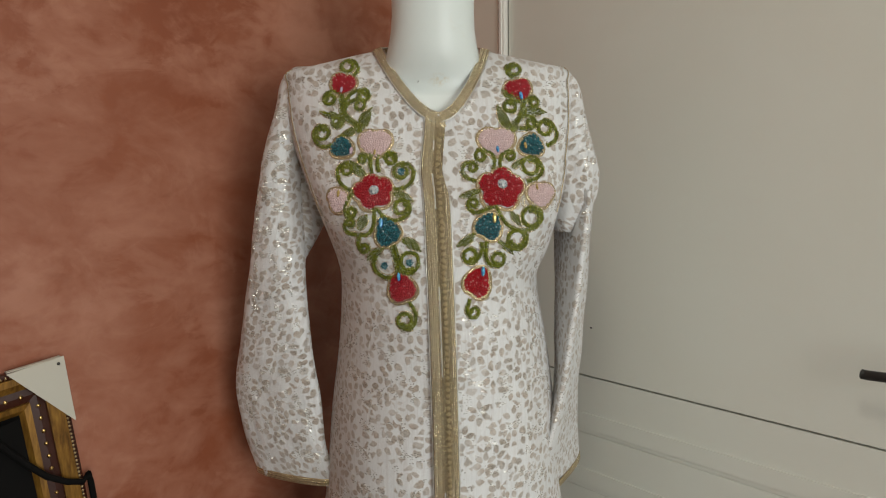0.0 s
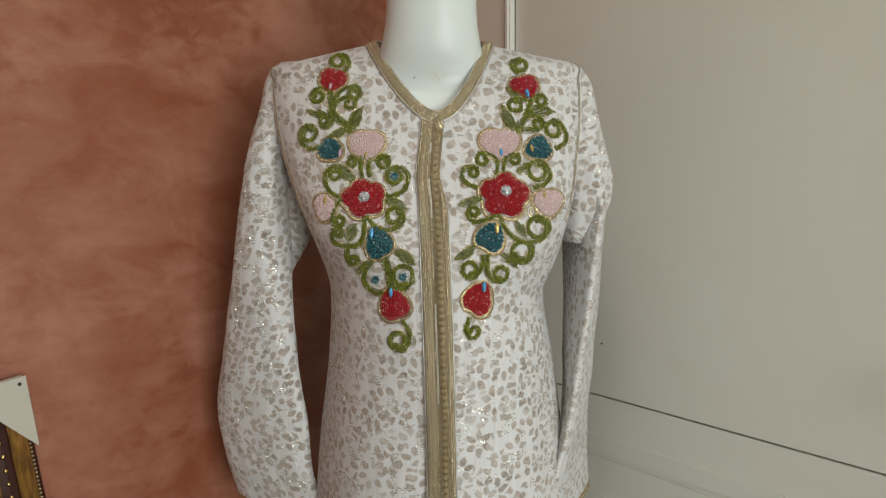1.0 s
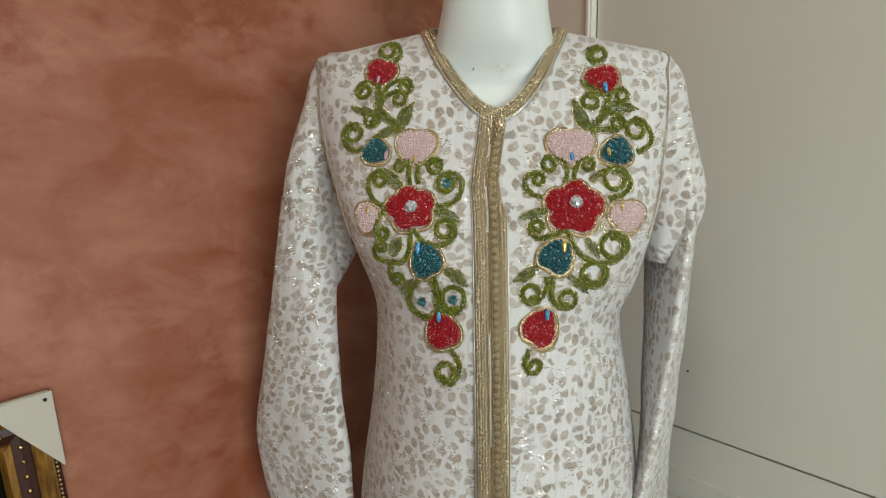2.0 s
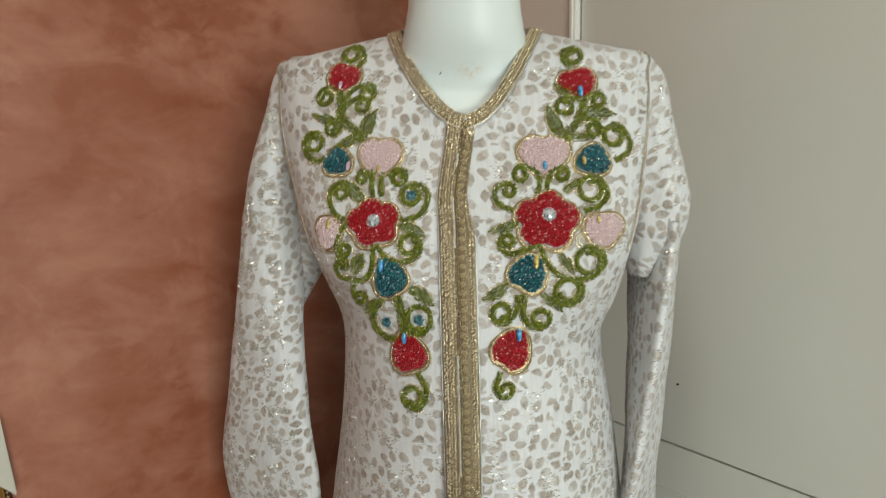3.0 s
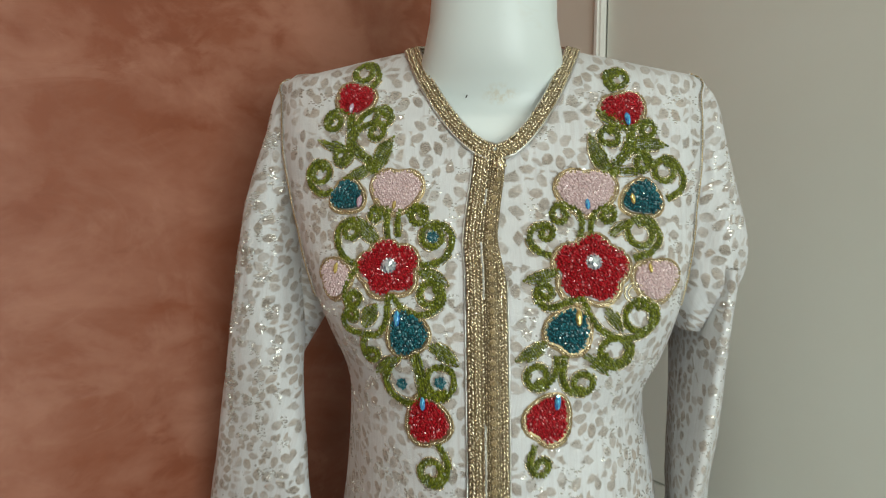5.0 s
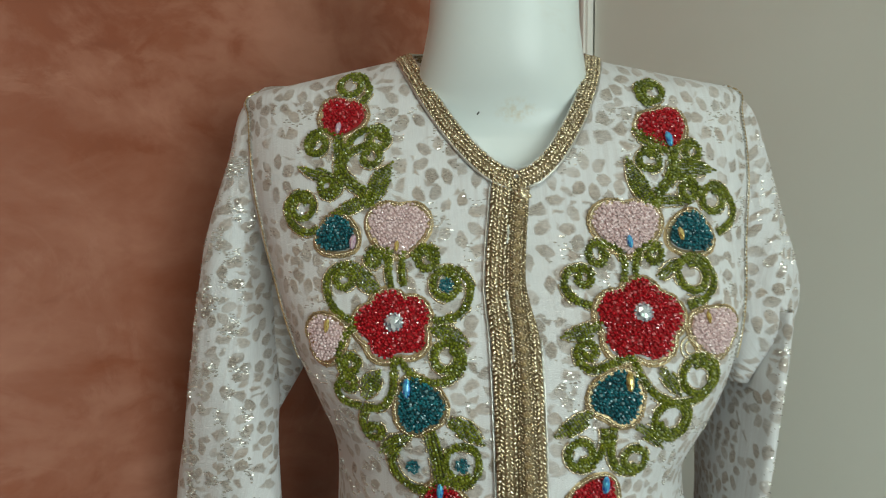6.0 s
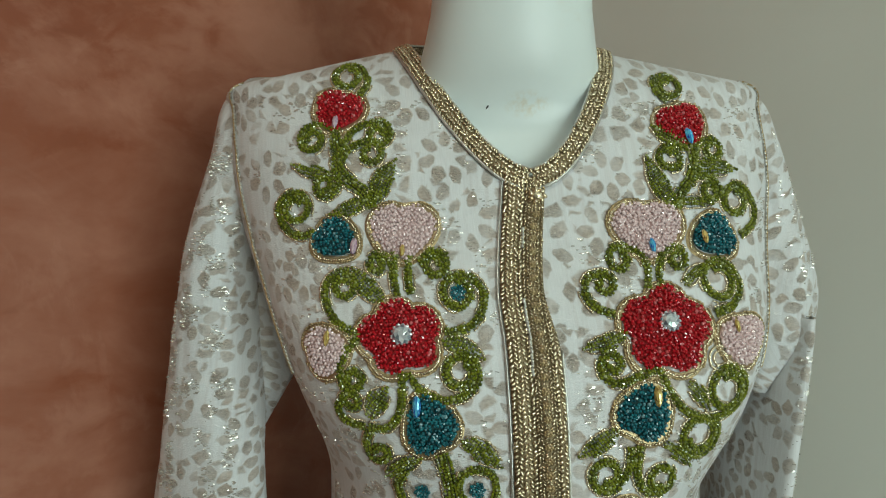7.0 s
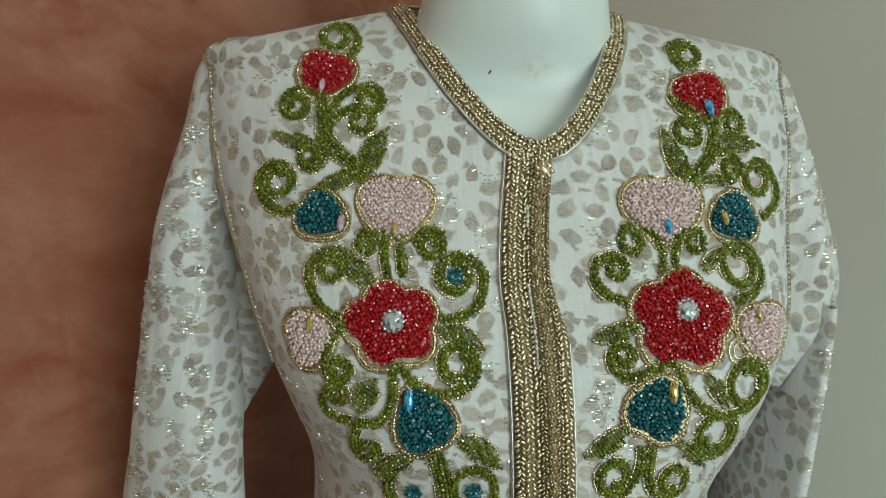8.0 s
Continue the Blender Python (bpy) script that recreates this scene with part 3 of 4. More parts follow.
# stand below, in the same mesh
stand = [(-0.004, MID_Y, z, r, r, 0, 2) for z, r in ((0.0, 0.16), (0.012, 0.16), (0.02, 0.15), (0.024, 0.02), (0.40, 0.02))]
mannequin = tagged(rings(stand + [s for s in sections], 72, "mannequin", SKIN, uv=False), "glossy white headless display mannequin with scuffed neck", "mannequin")
mark = tagged(finish("ink_mark", *gather(BEAD, [Matrix.Translation((-0.032, 0.9545, 1.4085)) @ pose(0, 0, 0, 0, 30, 0) @ Matrix.Diagonal((0.0007, 0.0008, 0.0018, 1))]), IRON, smooth=False), "tiny dark speck on the white mannequin neck", "mark")

# ---- kaftan ----
kaftan = tagged(new("kaftan"), "off-white brocade kaftan with beaded flowers and gold braid on a mannequin", "kaftan", kind="")


def folds(x, z):
    """Soft hanging folds below the bust."""
    k = max(0.0, min(1.0, (1.09 - z) / 0.15))
    return k * (0.004 * noise.noise((x * 16, z * 2.2, 1.7)) + 0.002 * noise.noise((x * 45, z * 5, 4.1)))


STEPS = 180
levels = []
z = 0.32
while z < 1.4635:
    levels.append(z)
    z += 0.02 if z < 1.0 else (0.006 if z < 1.35 else 0.003)
verts, faces, uvs, keep = [], [], [], []
for z in levels:
    a, d, n, x0 = half_width(z), MID_Y - front_y(z), bow(z), mid_x(z)
    row, run = [], 0.0
    for k in range(STEPS + 1):
        g = math.tau * k / STEPS + math.pi / 2          # starts at the back
        cx, cy = math.cos(g), math.sin(g)
        x = x0 + a * math.copysign(abs(cx) ** (2 / n), cx)
        y = MID_Y + (d if cy < 0 else min(d, 0.115)) * math.copysign(abs(cy) ** (2 / n), cy)
        row.append(Vector((x, y - folds(x, z) * (1 if cy < 0 else -1), z)))
    lengths = [0.0]
    for p, q in zip(row, row[1:]):
        lengths.append(lengths[-1] + (q - p).length)
    mid = lengths[STEPS // 2]
    verts += row
    uvs += [(l - mid, z) for l in lengths]
for j in range(len(levels) - 1):
    zc = (levels[j] + levels[j + 1]) / 2
    lo, hi = open_at(zc + 0.004)
    lo, hi = (lo - 0.004, hi + 0.004) if hi > lo else (lo, hi)
    for k in range(STEPS):
        i = j * (STEPS + 1) + k
        p = (verts[i] + verts[i + 1]) / 2
        if p.y < MID_Y and lo < p.x < hi:
            continue
        faces.append((i, i + 1, i + STEPS + 2, i + STEPS + 1))
body = finish("bodice", verts, faces, BROCADE, kaftan, "off-white brocade with taupe woven petals", uvs=uvs)
solid = body.modifiers.new("thickness", "SOLIDIFY")
solid.thickness, solid.offset = 0.0015, -1


def crease(seed, size):
    return lambda g, z: size * (noise.noise((math.cos(g) * 2 + seed, math.sin(g) * 2, z * 14)) + 0.5 * noise.noise((math.cos(g) * 5, seed + math.sin(g) * 5, z * 30)))


def sleeve_part(name, z0, z1, row, seed, size=0.0022, steps=64):
    """A piece of sleeve; row(z) gives x, y, half width, half depth, turn, bow."""
    count = max(6, int(abs(z1 - z0) / 0.006))
    secs = []
    for i in range(count + 1):
        z = z0 + (z1 - z0) * i / count
        x, y, a, b, turn, n = row(z)
        secs.append((x, y, z, a, b, turn, n))
    ob = rings(secs, steps, name, BROCADE, kaftan, "brocade sleeve", caps=False, wrinkle=crease(seed, size))
    s = ob.modifiers.new("thickness", "SOLIDIFY")
    s.thickness, s.offset = 0.0014, -1
    return ob


def left_sleeve(z):
    x = curve(z, (0.839, -0.2253), (0.904, -0.2429), (0.972, -0.2503), (1.033, -0.2495), (1.105, -0.2466), (1.197, -0.2397), (1.305, -0.2263), (1.383, -0.2035), (1.415, -0.1995), (1.432, -0.1975), (1.440, -0.1970))
    a = curve(z, (0.839, 0.0615), (0.904, 0.0626), (0.972, 0.0647), (1.033, 0.0545), (1.105, 0.0442), (1.197, 0.0319), (1.305, 0.0226), (1.383, 0.0240), (1.415, 0.0240), (1.432, 0.0200), (1.440, 0.0120))
    b = curve(z, (0.85, 0.014), (0.98, 0.018), (1.11, 0.026), (1.2, 0.032), (1.305, 0.036), (1.38, 0.036), (1.42, 0.030), (1.44, 0.012))
    y = curve(z, (0.85, 1.025), (1.2, 1.03), (1.305, 1.03), (1.38, 1.036), (1.44, 1.045))
    return x, y, a / math.cos(radians(25.5)), b, -24, 2.2


def left_gusset(z):
    x = curve(z, (1.15, -0.222), (1.22, -0.206), (1.30, -0.190), (1.40, -0.178))
    return x, 1.06, curve(z, (1.15, 0.006), (1.22, 0.028), (1.30, 0.038), (1.40, 0.030)), curve(z, (1.15, 0.008), (1.22, 0.03), (1.40, 0.045)), 0, 2


def right_cap(z):
    x = curve(z, (1.205, 0.174), (1.222, 0.178), (1.24, 0.184), (1.262, 0.188), (1.29, 0.1895), (1.353, 0.184), (1.415, 0.176), (1.436, 0.166))
    a = curve(z, (1.205, 0.012), (1.222, 0.020), (1.24, 0.0265), (1.262, 0.030), (1.29, 0.0305), (1.353, 0.022), (1.415, 0.016), (1.436, 0.006))
    return x, curve(z, (1.205, 1.02), (1.29, 1.02), (1.43, 1.04)), a, curve(z, (1.205, 0.040), (1.25, 0.052), (1.353, 0.04), (1.43, 0.016)), -6, 2.1


def right_sleeve(z):
    """Hangs with a narrow fold to the front and widens to the back: front fold x, back middle x, half widths."""
    fold = curve(z, (0.81, 0.124), (0.88, 0.137), (0.97, 0.159), (1.05, 0.171), (1.13, 0.183), (1.25, 0.196))
    back = curve(z, (0.81, 0.216), (0.847, 0.211), (0.90, 0.206), (0.945, 0.203), (1.0, 0.202), (1.1, 0.200), (1.25, 0.194))
    wide = curve(z, (0.81, 0.016), (0.90, 0.020), (1.0, 0.025), (1.1, 0.030), (1.25, 0.036))
    return fold, back, 0.009, wide


def right_point(z, g, grow=0.0):
    fold, back, w0, w1 = right_sleeve(z)
    v = math.sin(g)
    u = (v + 1) / 2
    w = (w0 + (w1 - w0) * u ** 0.9 + grow) * math.copysign(abs(math.cos(g)) ** 0.8, math.cos(g))
    return Vector((fold + (back - fold) * u + w, 1.04 + (0.080 + grow) * v, z))


sleeve_part("sleeve", 1.440, 0.837, left_sleeve, 1.3)
sleeve_part("underarm", 1.40, 1.15, left_gusset, 5.2, 0.0015)
sleeve_part("sleeve_cap", 1.436, 1.205, right_cap, 8.8, 0.0026)
verts, faces, uvs, N, M = [], [], [], 64, 78
fold_noise = crease(3.1, 0.0028)
for j in range(M + 1):
    z, run, last = 1.262 - 0.440 * j / M, 0.0, None
    for k in range(N + 1):
        g = math.tau * k / N + math.pi / 2
        p = right_point(z, g, fold_noise(g, z) * min(1.0, 0.2 + abs(math.cos(g))))
        run += (p - last).length if last else 0.0
        last = p
        verts.append(p)
        uvs.append((run + 0.31, z))
for j in range(M):
    for k in range(N):
        i = j * (N + 1) + k
        faces.append((i, i + 1, i + N + 2, i + N + 1))
hanging = finish("sleeve", verts, faces, BROCADE, kaftan, "brocade sleeve", uvs=uvs)
solid = hanging.modifiers.new("thickness", "SOLIDIFY")
solid.thickness, solid.offset = 0.0014, 0


# braid: short stitches laid in chevrons over a woven band
def braid(name, inner, outer, rows, pitch, material, base, label, lift=0.0012, fat=1.0, parent=None):
    """A braid between two lines of points; inner and outer have the same count."""
    inner, outer = [Vector(p) for p in inner], [Vector(p) for p in outer]
    mids = [(a + b) / 2 for a, b in zip(inner, outer)]
    normals = []
    for i in range(len(mids)):
        t = mids[min(i + 1, len(mids) - 1)] - mids[max(i - 1, 0)]
        normals.append(t.cross(outer[i] - inner[i]).normalized())
    facing = -1 if sum(n.y for n in normals) > 0 else 1
    normals = [n * facing for n in normals]
    verts, faces = [], []
    for a, b, n in zip(inner, outer, normals):
        verts += [a - n * 0.001, a + n * lift * 0.5, (a + b) / 2 + n * lift, b + n * lift * 0.5, b - n * 0.001]
    for i in range(len(mids) - 1):
        for k in range(4):
            faces.append((i * 5 + k, i * 5 + k + 1, i * 5 + k + 6, i * 5 + k + 5))
    band = finish(name, verts, faces, base, parent or kaftan, label)
    mats, run, at = [], 0.0, 0
    rng = random.Random(len(mids))
    for i in range(len(mids) - 1):
        seg = (mids[i + 1] - mids[i]).length
        while at * pitch < run + seg:
            u = (at * pitch - run) / seg
            a, b, n = inner[i].lerp(inner[i + 1], u), outer[i].lerp(outer[i + 1], u), normals[i].lerp(normals[i + 1], u).normalized()
            t = (mids[i + 1] - mids[i]).normalized()
            side = (b - a)
            w = side.length / rows
            for k in range(rows):
                c = a.lerp(b, (k + 0.5 + 0.18 * rng.uniform(-1, 1)) / rows) + n * (lift + 0.0004 * rng.random()) + t * pitch * (0.5 * (k % 2) + 0.22 * rng.uniform(-1, 1))
                lean = (0.72 if k % 2 else -0.72) + 0.35 * rng.uniform(-1, 1)
                d = (t * math.cos(lean) + side.normalized() * math.sin(lean)).normalized()
                e = n.cross(d).normalized()
                l, g, h = pitch * 0.74 * rng.uniform(0.8, 1.1), w * 0.36 * fat, 0.0007 * rng.uniform(0.7, 1.3)
                mats.append(Matrix(((d.x * l, e.x * g, n.x * h, c.x), (d.y * l, e.y * g, n.y * h, c.y), (d.z * l, e.z * g, n.z * h, c.z), (0, 0, 0, 1))))
            at += 1
        run += seg
    v, f = gather(STITCH, mats)
    tagged(finish("stitches", v, f, material, band, "metallic thread stitches"), kind="stuff")
    return band


def cord(points, radius, material, name="cord", parent=None, label=""):
    v, f = tube(points, radius, 6)
    return finish(name, v, f, material, parent or kaftan, label)


def thread(points, material, parent, size=0.0008, closed=False, patchy=0.0, seed=1):
    """A couched thread laid as many short twists, with small gaps."""
    rng = random.Random(seed)
    mats, pts = [], [Vector(p) for p in points]
    if closed:
        pts.append(pts[0])
    for i in range(len(pts) - 1):
        p, q = pts[i], pts[i + 1]
        d = q - p
        n = max(1, round(d.length / 0.0015))
        for k in range(n):
            if patchy and noise.noise((i * 0.16, seed * 3.7, 0.0)) < patchy - 0.5:
                continue
            c = p.lerp(q, (k + 0.5) / n) + Vector((rng.uniform(-1, 1), rng.uniform(-0.6, 0.6), rng.uniform(-1, 1))) * size * 0.35
            mats.append(Matrix.Translation(c) @ d.to_track_quat("X", "Y").to_matrix().to_4x4() @ pose(0, 0, 0, 0, 14, 22) @ Matrix.Diagonal((0.0013, size * rng.uniform(0.75, 1.2), size, 1)))
    if mats:
        v, f = gather(STITCH, mats)
        tagged(finish("gold_outline", v, f, material, parent, "couched gold thread"), kind="stuff")


BAND = 0.0125
inner, outer = [], []
for side in (-1, 1):
    for i in range(0, 27):
        s = i / 26
        x, z = neckline(s, side)
        x2, z2 = neckline(min(s + 0.02, 1), side)
        x1, z1 = neckline(max(s - 0.02, 0), side)
        d = Vector((x2 - x1, 0, z2 - z1)).normalized()
        ox, oz = side * abs(d.z) * BAND, -abs(d.x) * BAND * 1.05
        a, b = surf(x, z, 0.0022)[0], surf(x + ox, min(z + oz, 1.461), 0.0016)[0]
        (inner, outer)[0].append(a)
        outer.append(b)
    if side == -1:
        inner, outer = inner[::-1], outer[::-1]
for side, cut in ((-1, slice(0, 27)), (1, slice(27, 54))):
    a, b = inner[cut], outer[cut]
    if side == -1:
        a, b = a[::-1], b[::-1]
    # round the back of the neck
    sx = a[-1].x - (MID - 0.008)
    for i in range(1, 13):
        g = math.pi / 2 * i / 12
        a.append(Vector((MID - 0.008 + sx * math.cos(g), a[26].y + 0.055 * math.sin(g), a[26].z + 0.010 * math.sin(g))))
        b.append(Vector((MID - 0.008 + (b[26].x - (MID - 0.008)) * math.cos(g), b[26].y + 0.066 * math.sin(g), b[26].z + 0.006 * math.sin(g))))
    braid("collar_braid", a, b, 5, 0.0027, GOLD, BRAID_GROUND, "gold braid edging the V neck")
    cord([p + Vector((0, -0.001, 0)) for p in b], 0.0009, SILVER, label="silver edging cord")
    cord([p + Vector((0, -0.0006, 0)) for p in a], 0.0008, SILVER, label="silver edging cord")


# front closing: one braid, a column of knots and loops, a narrow braid
def shift(z):
    """The closing wanders a little to either side on its way down."""
    return curve(z, (0.85, -0.0020), (1.02, -0.0035), (1.2, -0.0075), (1.262, -0.0100), (1.29, -0.0125), (1.35, -0.0075), (1.372, -0.0060))


def column(x0, x1, lift=0.002, top=1.372, low=0.40, step=0.006):
    a, b, z = [], [], top
    while z > low:
        a.append(surf(shift(z) + x0, z, lift)[0])
        b.append(surf(shift(z) + x1, z, lift)[0])
        z -= step
    return a, b


def below(points):
    return [Vector((p.x, p.y - 0.0025 - folds(p.x, p.z), p.z)) if p.z < 1.09 else p for p in points]


for x0, x1, top, rows in ((-0.0165, -0.0030, 1.363, 5), (0.0095, 0.0150, 1.290, 2)):
    a, b = column(x0, x1, top=top)
    if x0 > 0:      # the narrow braid comes out from under the loops
        b = [q.lerp(p, max(0.05, min(1, (1.292 - p.z) / 0.035))) + Vector((0.0003, 0, 0)) if p.z > 1.257 else p for p, q in zip(b, a)]
    braid("front_braid", below(a), below(b), rows, 0.0027, GOLD, BRAID_GROUND, "gold braid down the front closing")
a, b = column(-0.0030, 0.0100, top=1.361)
braid("loop_band", below(a), below(b), 6, 0.0021, GOLD, BRAID_GROUND, "column of gold thread loops", fat=0.75)
for x0 in (-0.0178, 0.0158):
    a, _ = column(x0, x0, 0.0015, top=1.360 if x0 < 0 else 1.258)
    cord(below(a), 0.0008, SILVER, label="silver edging cord")
a, _ = column(-0.0028, -0.0028, 0.0042, top=1.352)
thread(below(a), SILVER, kaftan, 0.0009, patchy=0.42, seed=21)
z, k = 1.349, 0
while z > 0.72:
    p, n = surf(shift(z) + 0.0035 + (0.0015 if z > 1.33 else 0.0), z, 0.0035)
    p = below([p])[0]
    r = 0.0060 if k == 0 else 0.0027
    mats = [Matrix.Translation(p) @ Matrix.Diagonal((r, r * 0.55, r * 0.8, 1))]
    for i in range(7):
        g = math.tau * i / 7
        mats.append(Matrix.Translation(p + Vector((math.cos(g) * r * 0.75, -0.0012, math.sin(g) * r * 0.6))) @ pose(0, 0, 0, 0, -math.degrees(g) + 40, 0) @ Matrix.Diagonal((r * 0.42, r * 0.3, r * 0.24, 1)))
    v, f = gather(STITCH, mats)
    finish("knot_button", v, f, GOLD if k == 0 else GOLD_DARK, kaftan)
    z -= 0.0078 if k else 0.012
    k += 1

# cuffs
for row, z0 in ((left_sleeve, 0.839), (right_sleeve, 0.824)):
    a, b = [], []
    for k in range(61):
        g = math.tau * k / 60 + math.pi / 2
        for z, out in ((z0 + 0.009, a), (z0 - 0.002, b)):
            if row is right_sleeve:
                out.append(right_point(max(z, z0), g, 0.0028) + Vector((0, 0, z - max(z, z0))))
                continue
            x, y, w, d, turn, n = row(max(z, z0))
            c, s = math.cos(radians(turn)), math.sin(radians(turn))
            px, py = (w + 0.0018) * math.copysign(abs(math.cos(g)) ** (2 / n), math.cos(g)), (d + 0.0018) * math.copysign(abs(math.sin(g)) ** (2 / n), math.sin(g))
            out.append(Vector((x + c * px - s * py, y + s * px + c * py, z)))
    verts = [p for pair in zip(a, b) for p in pair]
    cuff = finish("cuff_braid", verts, [(2 * i, 2 * i + 1, 2 * i + 3, 2 * i + 2) for i in range(60)], GOLD_DARK, kaftan, "gold braid round the cuff")
    th = cuff.modifiers.new("thickness", "SOLIDIFY")
    th.thickness, th.offset = 0.0012, 0
    mats = []
    for i in range(60):
        for j in range(6):
            for u in (0.15, 0.5, 0.85):
                t = (j + 0.5) / 6
                p = a[i].lerp(a[i + 1], t).lerp(b[i].lerp(b[i + 1], t), u)
                d = (a[i + 1] - a[i]).normalized()
                ang = math.degrees(math.atan2(d.y, d.x))
                if (j + int(u * 3)) % 2:
                    mats.append(Matrix.Translation(p) @ pose(0, 0, 0, 0, 0, ang) @ Matrix.Diagonal((0.0014, 0.0012, 0.0010, 1)))
    v, f = gather(STITCH, mats)
    tagged(finish("stitches", v, f, GOLD, cuff, "metallic thread stitches"), kind="stuff")

# armhole seams, a twisted silver cord lying in a shallow groove
for side in (-1, 1):
    pts = []
    z = 1.434
    while z > 1.235:
        x = mid_x(z) + side * half_width(z) * (0.925 + 0.03 * max(0.0, (z - 1.38) / 0.05)) + 0.0012 * noise.noise((z * 40, side, 0.0))
        pts.append(surf(x, z, 0.0008)[0])
        z -= 0.0028
    mats = []
    for p, q in zip(pts, pts[1:]):
        d = (q - p).normalized()
        mats.append(Matrix.Translation((p + q) / 2) @ d.to_track_quat("X", "Y").to_matrix().to_4x4() @ pose(0, 0, 0, 0, 0, 24) @ Matrix.Diagonal((0.0022, 0.00065, 0.0008, 1)))
    v, f = gather(STITCH, mats)
    seam = finish("armhole_seam", v, f, SILVER, kaftan, "twisted silver seam cord")
    v, f = tube([p + Vector((0.0009 * side, 0.0004, 0)) for p in pts], 0.0007, 6)
    finish("seam_core", v, f, GOLD_DARK, seam)


# glinting lurex slips woven into the cloth along the weft, in loose clusters
flick = random.Random(11)
bm = bmesh.new()
bmesh.ops.create_cube(bm, size=2.0)
SLIP = (np.array([v.co[:] for v in bm.verts]), [tuple(v.index for v in f.verts) for f in bm.faces])
bm.free()


def fleck(p, n):
    tip = (n + Vector((flick.gauss(0, 0.22), flick.gauss(0, 0.1), flick.gauss(0, 0.22)))).normalized()
    l, w = flick.uniform(0.0005, 0.0014), flick.uniform(0.00022, 0.00045)
    return Matrix.Translation(p) @ tip.to_track_quat("Z", "Y").to_matrix().to_4x4() @ pose(0, 0, 0, 0, 0, flick.uniform(-14, 14)) @ Matrix.Diagonal((l, w, 0.00025, 1))


mats = []
while len(mats) < 5200:
    x, z = flick.uniform(-0.19, 0.19), flick.uniform(0.74, 1.425)
    lo, hi = open_at(z)
    if noise.noise((x * 60, z * 60, 2.0)) < 0.16 or lo - 0.015 < x < hi + 0.015 or abs(x - mid_x(z)) > half_width(z) * 0.93:
        continue
    p, n = surf(x, z, 0.0004)
    mats.append(fleck(Vector((p.x, p.y - folds(x, z), p.z)), n))
tagged(finish("lurex_glitter", *gather(SLIP, mats), FLECK, body, "glinting lurex slips", smooth=False), kind="stuff")
mats = []
while len(mats) < 2400:
    z, g = flick.uniform(0.86, 1.40), flick.uniform(math.pi + 0.75, math.tau - 0.45)
    if noise.noise((g * 4, z * 55, 5.0)) < 0.12:
        continue
    x, y, a, b, turn, n = left_sleeve(z)
    c, s = math.cos(radians(turn)), math.sin(radians(turn))
    px, py = a * 1.01 * math.copysign(abs(math.cos(g)) ** (2 / n), math.cos(g)), b * 1.06 * math.copysign(abs(math.sin(g)) ** (2 / n), math.sin(g))
    mats.append(fleck(Vector((x + c * px - s * py, y + s * px + c * py - 0.0010, z)), Vector((0.2 * math.cos(g), -1, 0)).normalized()))
for _ in range(260):
    z = flick.uniform(0.82, 1.24)
    mats.append(fleck(right_point(z, flick.uniform(1.40, 1.60) * math.pi, 0.0006), Vector((0.1, -1, 0))))
for _ in range(420):
    z, g = flick.uniform(1.25, 1.40), flick.uniform(1.4, 1.76) * math.pi
    if noise.noise((g * 6, z * 55, 7.0)) < 0.05:
        continue
    x, y, a, b, turn, n = right_cap(z)
    mats.append(fleck(Vector((x + a * math.cos(g), y + (b + 0.001) * math.sin(g), z)), Vector((0.5 * math.cos(g), -1, 0)).normalized()))
tagged(finish("lurex_glitter", *gather(SLIP, mats), FLECK, kaftan, "glinting lurex slips on the sleeves", smooth=False), kind="stuff")


# ---- bead embroidery ----
dice = random.Random(7)


def bead_at(x, z, h, size):
    p, n = surf(x, z, h)
    turn = Euler((dice.random() * 6, dice.random() * 6, dice.random() * 6)).to_matrix().to_4x4()
    k = size * dice.uniform(0.85, 1.15)
    return Matrix.Translation(p) @ turn @ Matrix.Diagonal((k, k * 0.9, k, 1))


def bead_line(name, points, label, width=0.0050):
    """A beaded cord along (x, z) points, about three beads wide, with a gold thread beside it."""
    pts = [Vector((x, z)) for x, z in points]
    mats, d, base = [], 0.0, []
    step = 0.0019
    for p, q in zip(pts, pts[1:]):
        seg = (q - p).length
        if seg < 1e-6:
            continue
        t = (q - p) / seg
        s = Vector((-t.y, t.x))
        while d < seg:
            c = p + t * d
            for k in ((-1, 0, 1) if width < 0.007 else (-1.2, -0.4, 0.4, 1.2)):
                o = c + s * (k * width * 0.33 + dice.uniform(-0.0004, 0.0004)) + t * dice.uniform(-0.0005, 0.0005)
                mats.append(bead_at(o.x, o.y, 0.0022 if abs(k) < 0.5 else 0.0013, 0.00118))
            base.append((c.x, c.y, s))
            d += step
        d -= seg
    v, f = gather(BEAD, mats)
    if len(base) > 2:
        v2, f2 = tube([surf(x, z, 0.0002)[0] for x, z, _ in base], min(width * 0.38, 0.0020), 6)
    ob = finish(name, v, f, BEADS["green"], kaftan, label, smooth=False)
    if len(base) > 2:
        finish("padding", v2, f2, FELT["green"], ob)
    if len(base) > 3:
        for k in (-1, 1):
            thread([surf(x + s.x * k * width * 0.66, z + s.y * k * width * 0.66, 0.0006)[0] for x, z, s in base], GOLD, ob, 0.0008, patchy=0.42, seed=dice.randint(1, 999))
    return ob


